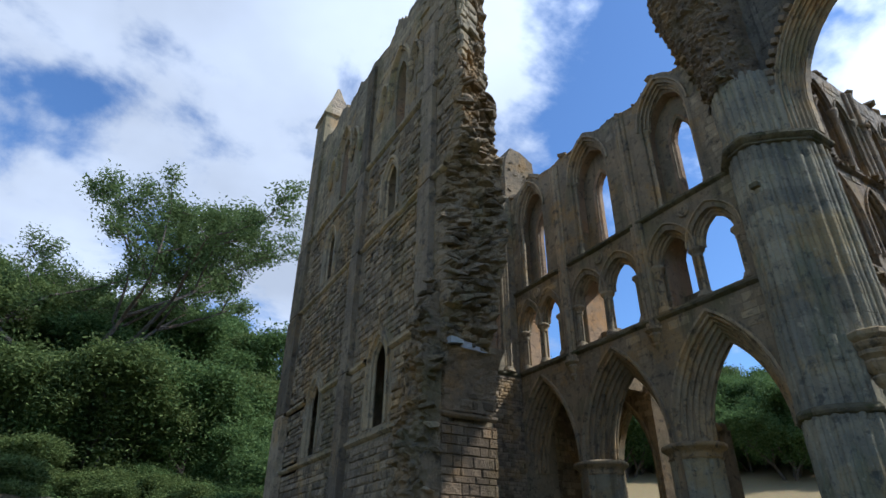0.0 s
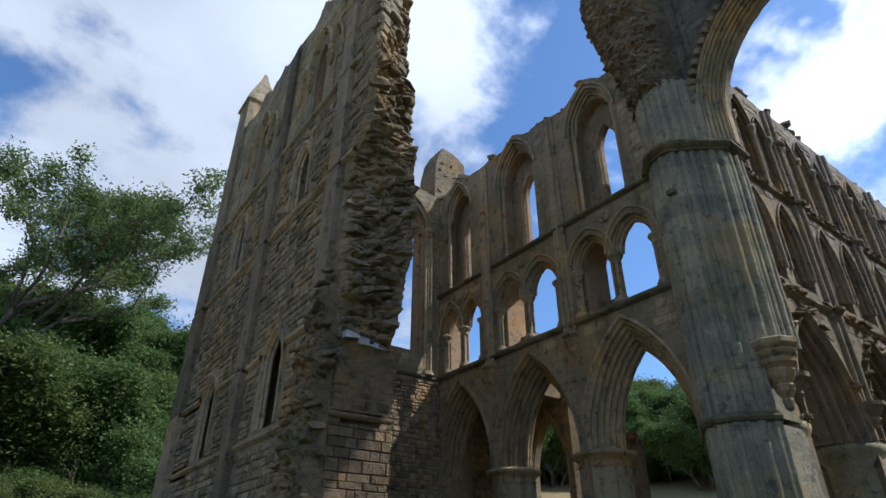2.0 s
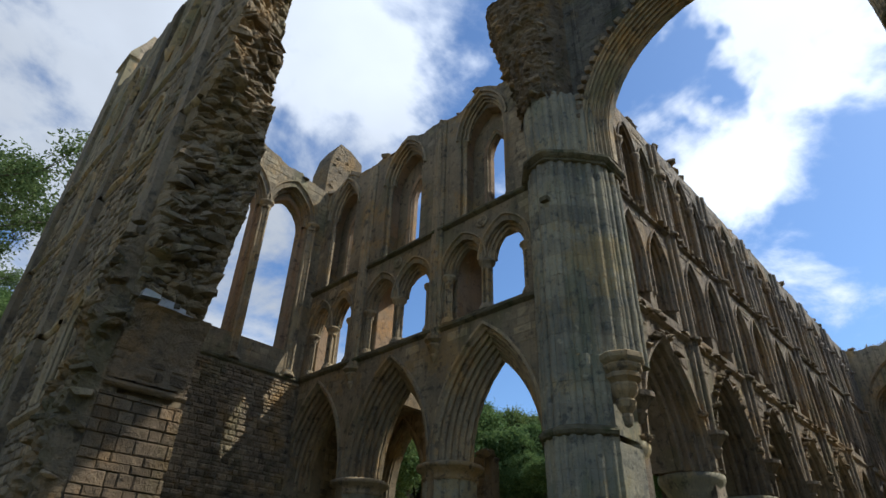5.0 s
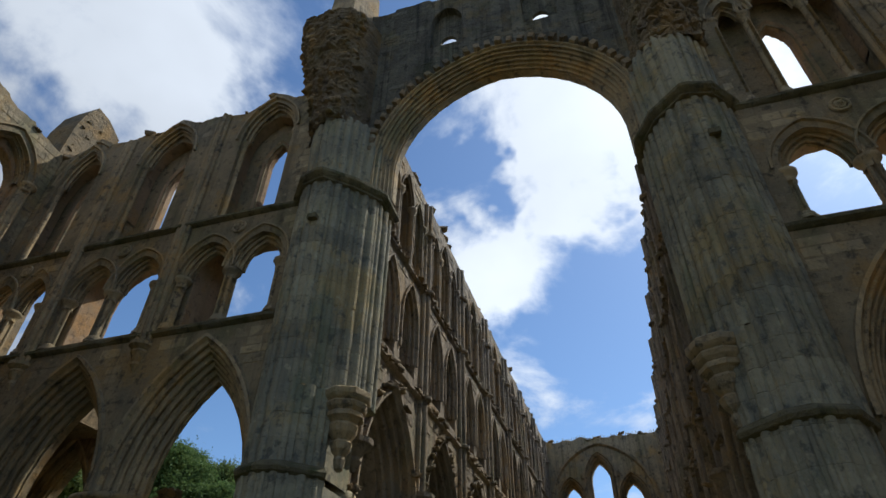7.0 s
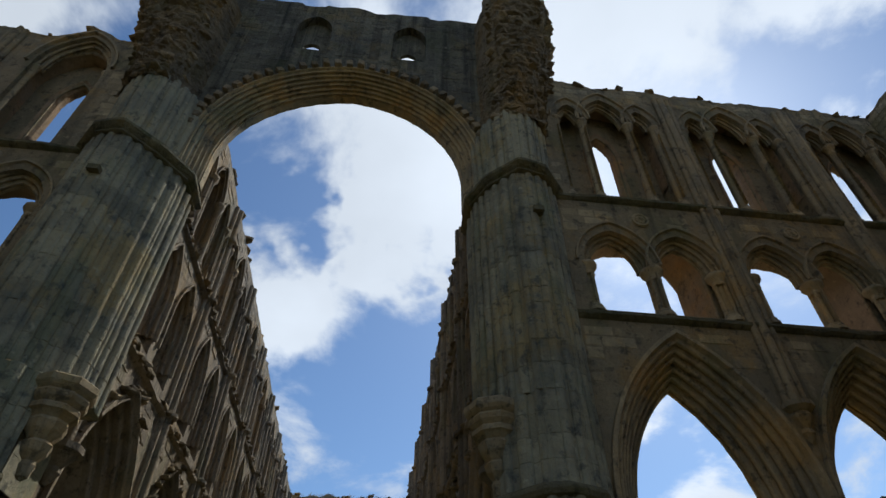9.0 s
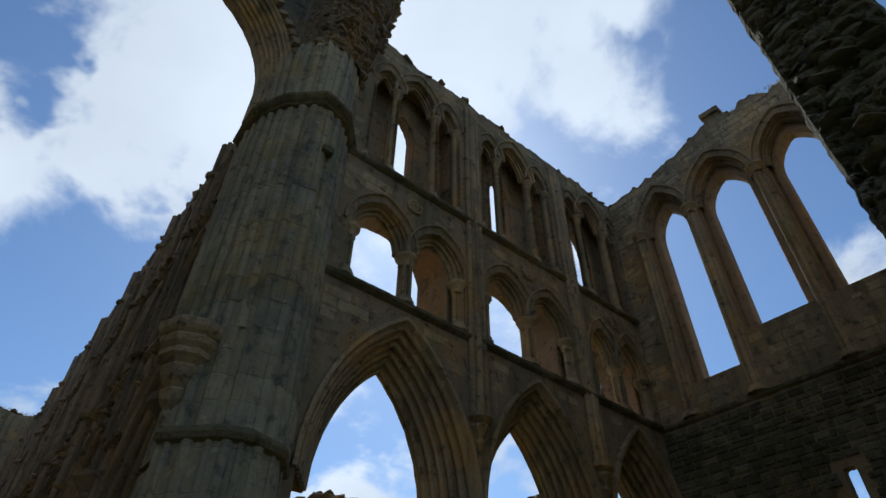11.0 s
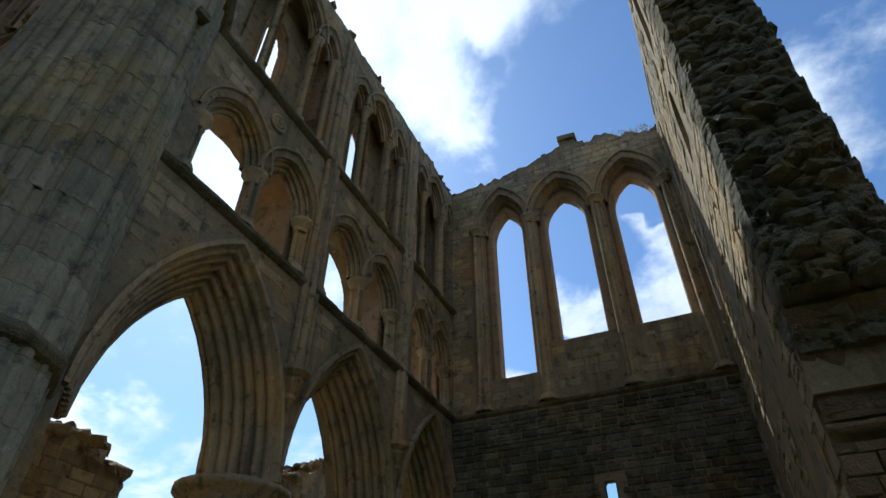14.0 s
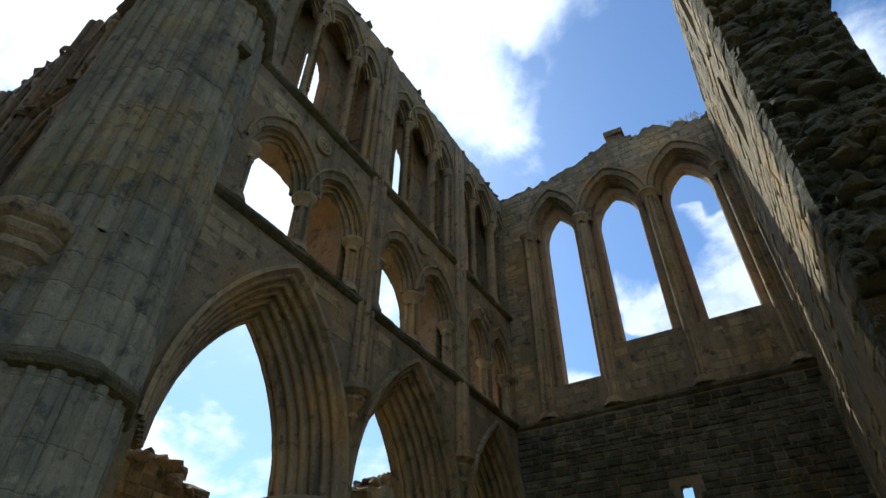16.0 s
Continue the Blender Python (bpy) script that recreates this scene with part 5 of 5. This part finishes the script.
# wall_12 is added to close the end chapel, so its arch shows dark
chapel_wall("wall_12", Plane((17.7, C + 18.25, 0), (1, 0, 0), (0, 1, 0)), 0, 4.0, ragged(8.8, 0.2, 32), [], "added wall closing the end chapel so its arch looks dark", 620, 0.8)
chapel_wall("wall_13", Plane((22.0, C, 0), (0, -1, 0), (1, 0, 0)), 9.0, 11.9, lambda u: 7.15 - 0.5 * abs(u - 10.3) + 0.4 * noise.noise((u * 2, 5, 1)), [], "ruined chapel wall with broken stones", 630)
chapel_wall("wall_14", Plane((22.0, C, 0), (0, -1, 0), (1, 0, 0)), 16.6, 20.5, lambda u: 7.9 + 0.5 * (u - 17.3) + 0.3 * noise.noise((u * 2, 7, 1)), [], "ruined chapel wall with broken stones", 640)
# added slab, keeps sun and sky off the end chapel's walls
sh = Shape()
sh.box(Plane((17.7, C + 14.6, 0), (1, 0, 0), (0, 1, 0)), 0, 2.3, 8.3, 8.95, 0, 3.7)
thing("chapel_vault", sh, CORE, "added slab that shades the end chapel", "vault", kind="structure")

# ---- trees ----


def tree_meshes(seed, height, spread, mat, leaves=9000, airy=0.5, size=0.2, bole=0.34):
    g = random.Random(seed)
    wood, crown = Shape(), Shape()
    tips = []

    def limb(p, d, r, length, depth):
        rows = []
        n = 5
        q = p.copy()
        for i in range(n + 1):
            k = r * (1 - 0.55 * i / n)
            side = d.cross(Vector((0.3, 1, 0.2))).normalized()
            up = d.cross(side).normalized()
            rows.append([tuple(q + (side * math.cos(a) + up * math.sin(a)) * k) for a in (0, 1.05, 2.09, 3.14, 4.19, 5.24)])
            if i < n:
                d = (d + Vector((g.uniform(-0.14, 0.14), g.uniform(-0.14, 0.14), g.uniform(-0.03, 0.12)))).normalized()
                q = q + d * (length / n)
                if depth >= 2 and i >= 2:
                    tips.append(q.copy())
        wood.grid(rows, closed=True)
        if depth == 4:
            tips.append(q)
            return
        for _ in range(3 if depth else 5):
            a = g.uniform(0, 2 * math.pi)
            w = g.uniform(0.45, 0.95)
            nd = (d + Vector((math.cos(a) * w * spread, math.sin(a) * w * spread, g.uniform(-0.1, 0.35)))).normalized()
            limb(q.copy() if depth else q - d * length * g.uniform(0, 0.35), nd, r * g.uniform(0.4, 0.58), length * g.uniform(0.58, 0.78), depth + 1)

    limb(Vector((0, 0, -0.4)), Vector((0, 0, 1)), height * 0.02, height * bole, 0)
    zs = max(t.z for t in tips)
    scale = height / zs
    per = max(6, leaves // len(tips))
    for t in (p * scale for p in tips):
        rad = g.uniform(0.5, 1.0) * airy * height * 0.1
        for _ in range(per):
            v = Vector((g.gauss(0, 1), g.gauss(0, 1), g.gauss(0, 0.75)))
            c = t + v * rad * 0.55
            s = size * g.uniform(0.6, 1.3)
            a, b = Vector((g.gauss(0, 1), g.gauss(0, 1), g.gauss(0, 0.6))).normalized(), Vector((g.gauss(0, 1), g.gauss(0, 1), g.gauss(0, 1))).normalized()
            b = a.cross(b).normalized()
            crown.poly(tuple(c - a * s), tuple(c + b * s * 0.42), tuple(c + a * s), tuple(c - b * s * 0.42))
    wood.v = [tuple(Vector(p) * scale) for p in wood.v]
    return wood.mesh("trunk", BARK, True), crown.mesh("crown", mat)


def make_tree(name, meshes, m, label, group):
    root = tagged(new(name), label, "tree", group)
    for nm, me in zip(("trunk", "crown"), meshes):
        ob = new(nm, me)
        ob.parent = root
    root.matrix_basis = m
    return root


ash = tree_meshes(3, 24, 1.75, LEAF, 60000, 0.42, 0.13, 0.4)
make_tree("ash_tree", ash, pose(-1.0, 38.5, hill(-1.0, 38.5) - 0.3), "tall airy ash tree with thin branching crown", "")
kinds = [tree_meshes(20 + k, 14, 1.0, (LEAF_DARK, LEAF_OLIVE, LEAF_DARK)[k], 120000, 0.85, 0.13, 0.2) for k in range(3)]
models = [make_tree("woodland_tree", kinds[k], pose(-9 + 7 * k, 37 + k, hill(-9 + 7 * k, 37 + k) - 4.4, 0, 0, 40 * k), "dense broad-leaved woodland tree on the slope", "woodland trees") for k in range(3)]
g = random.Random(17)
for k in range(170):
    if k < 70:
        x, y = g.uniform(-45, 13), g.uniform(33, 66)
        s, sink = g.uniform(0.8, 1.15) * 1.15, 4.6
        if math.hypot(x - 1.6, y - 38.5) < 9 or y < 40:
            s, sink = g.uniform(0.5, 0.72) * 1.3, 6.0
    elif k < 120:
        w, r = radians(g.uniform(10, 62)), g.uniform(98, 150)
        x, y = 15 + r * math.cos(w), C + r * math.sin(w)
        s, sink = g.uniform(0.9, 1.35) * (1.45 if math.degrees(w) < 41 else 1.85), 5.6
    else:
        w, r = radians(g.uniform(-13, 12)), g.uniform(95, 170)
        x, y = 15 + r * math.cos(w), C + r * math.sin(w)
        s, sink = g.uniform(0.7, 1.1) * 1.45, 5.6
    copy_thing(models[k % 3], pose(x, y, hill(x, y) - 0.3 - sink * s, 0, 0, g.uniform(0, 360)) @ Matrix.Diagonal((s, s, s, 1)))
for k in range(64):
    x, y = g.uniform(-20, 9), g.uniform(31, 37)
    s = g.uniform(0.3, 0.5)
    bush = copy_thing(models[k % 3], pose(x, y, hill(x, y) - 0.3 - s * 3.5, 0, 0, g.uniform(0, 360)) @ Matrix.Diagonal((s * 1.3, s * 1.3, s, 1)))
    bush.name = "bush"
    tagged(bush, "leafy green bush at the wood's edge", "bush", "bushes")

# low ruined walls in the grass
for k, (x, y, ln, rz) in enumerate(((-7, 22.5, 10, 2),)):
    plane = Plane((x, y, hill(x, y)), (math.cos(radians(rz)), math.sin(radians(rz)), 0), (-math.sin(radians(rz)), math.cos(radians(rz)), 0))
    t = ragged(3.25, 0.25, 40 + k)
    low_wall = thing("low_ruin_wall", wall_shape(plane, 0, ln, -0.4, t, 0, 0.8), CORE, "low broken stone wall standing in the grass", "wall")
    g = random.Random(700 + k)
    LATER.append((rocks([plane.at(u, t(u) + g.uniform(-0.2, 0.1), g.uniform(0, 0.8)) for u in (g.uniform(0, ln) for _ in range(70))], (0.25, 0.5), 710 + k), low_wall, RUBBLE, "broken_stone", 70))

# ---- stones of walls and piers ----
for pieces, owner, mat, kind, singles in LATER:
    if owner.type == "EMPTY":
        back_to = Matrix.Translation(owner.location).inverted()
        pieces = [back_to @ m for m in pieces]
    lay(pieces, owner, mat, kind, singles)
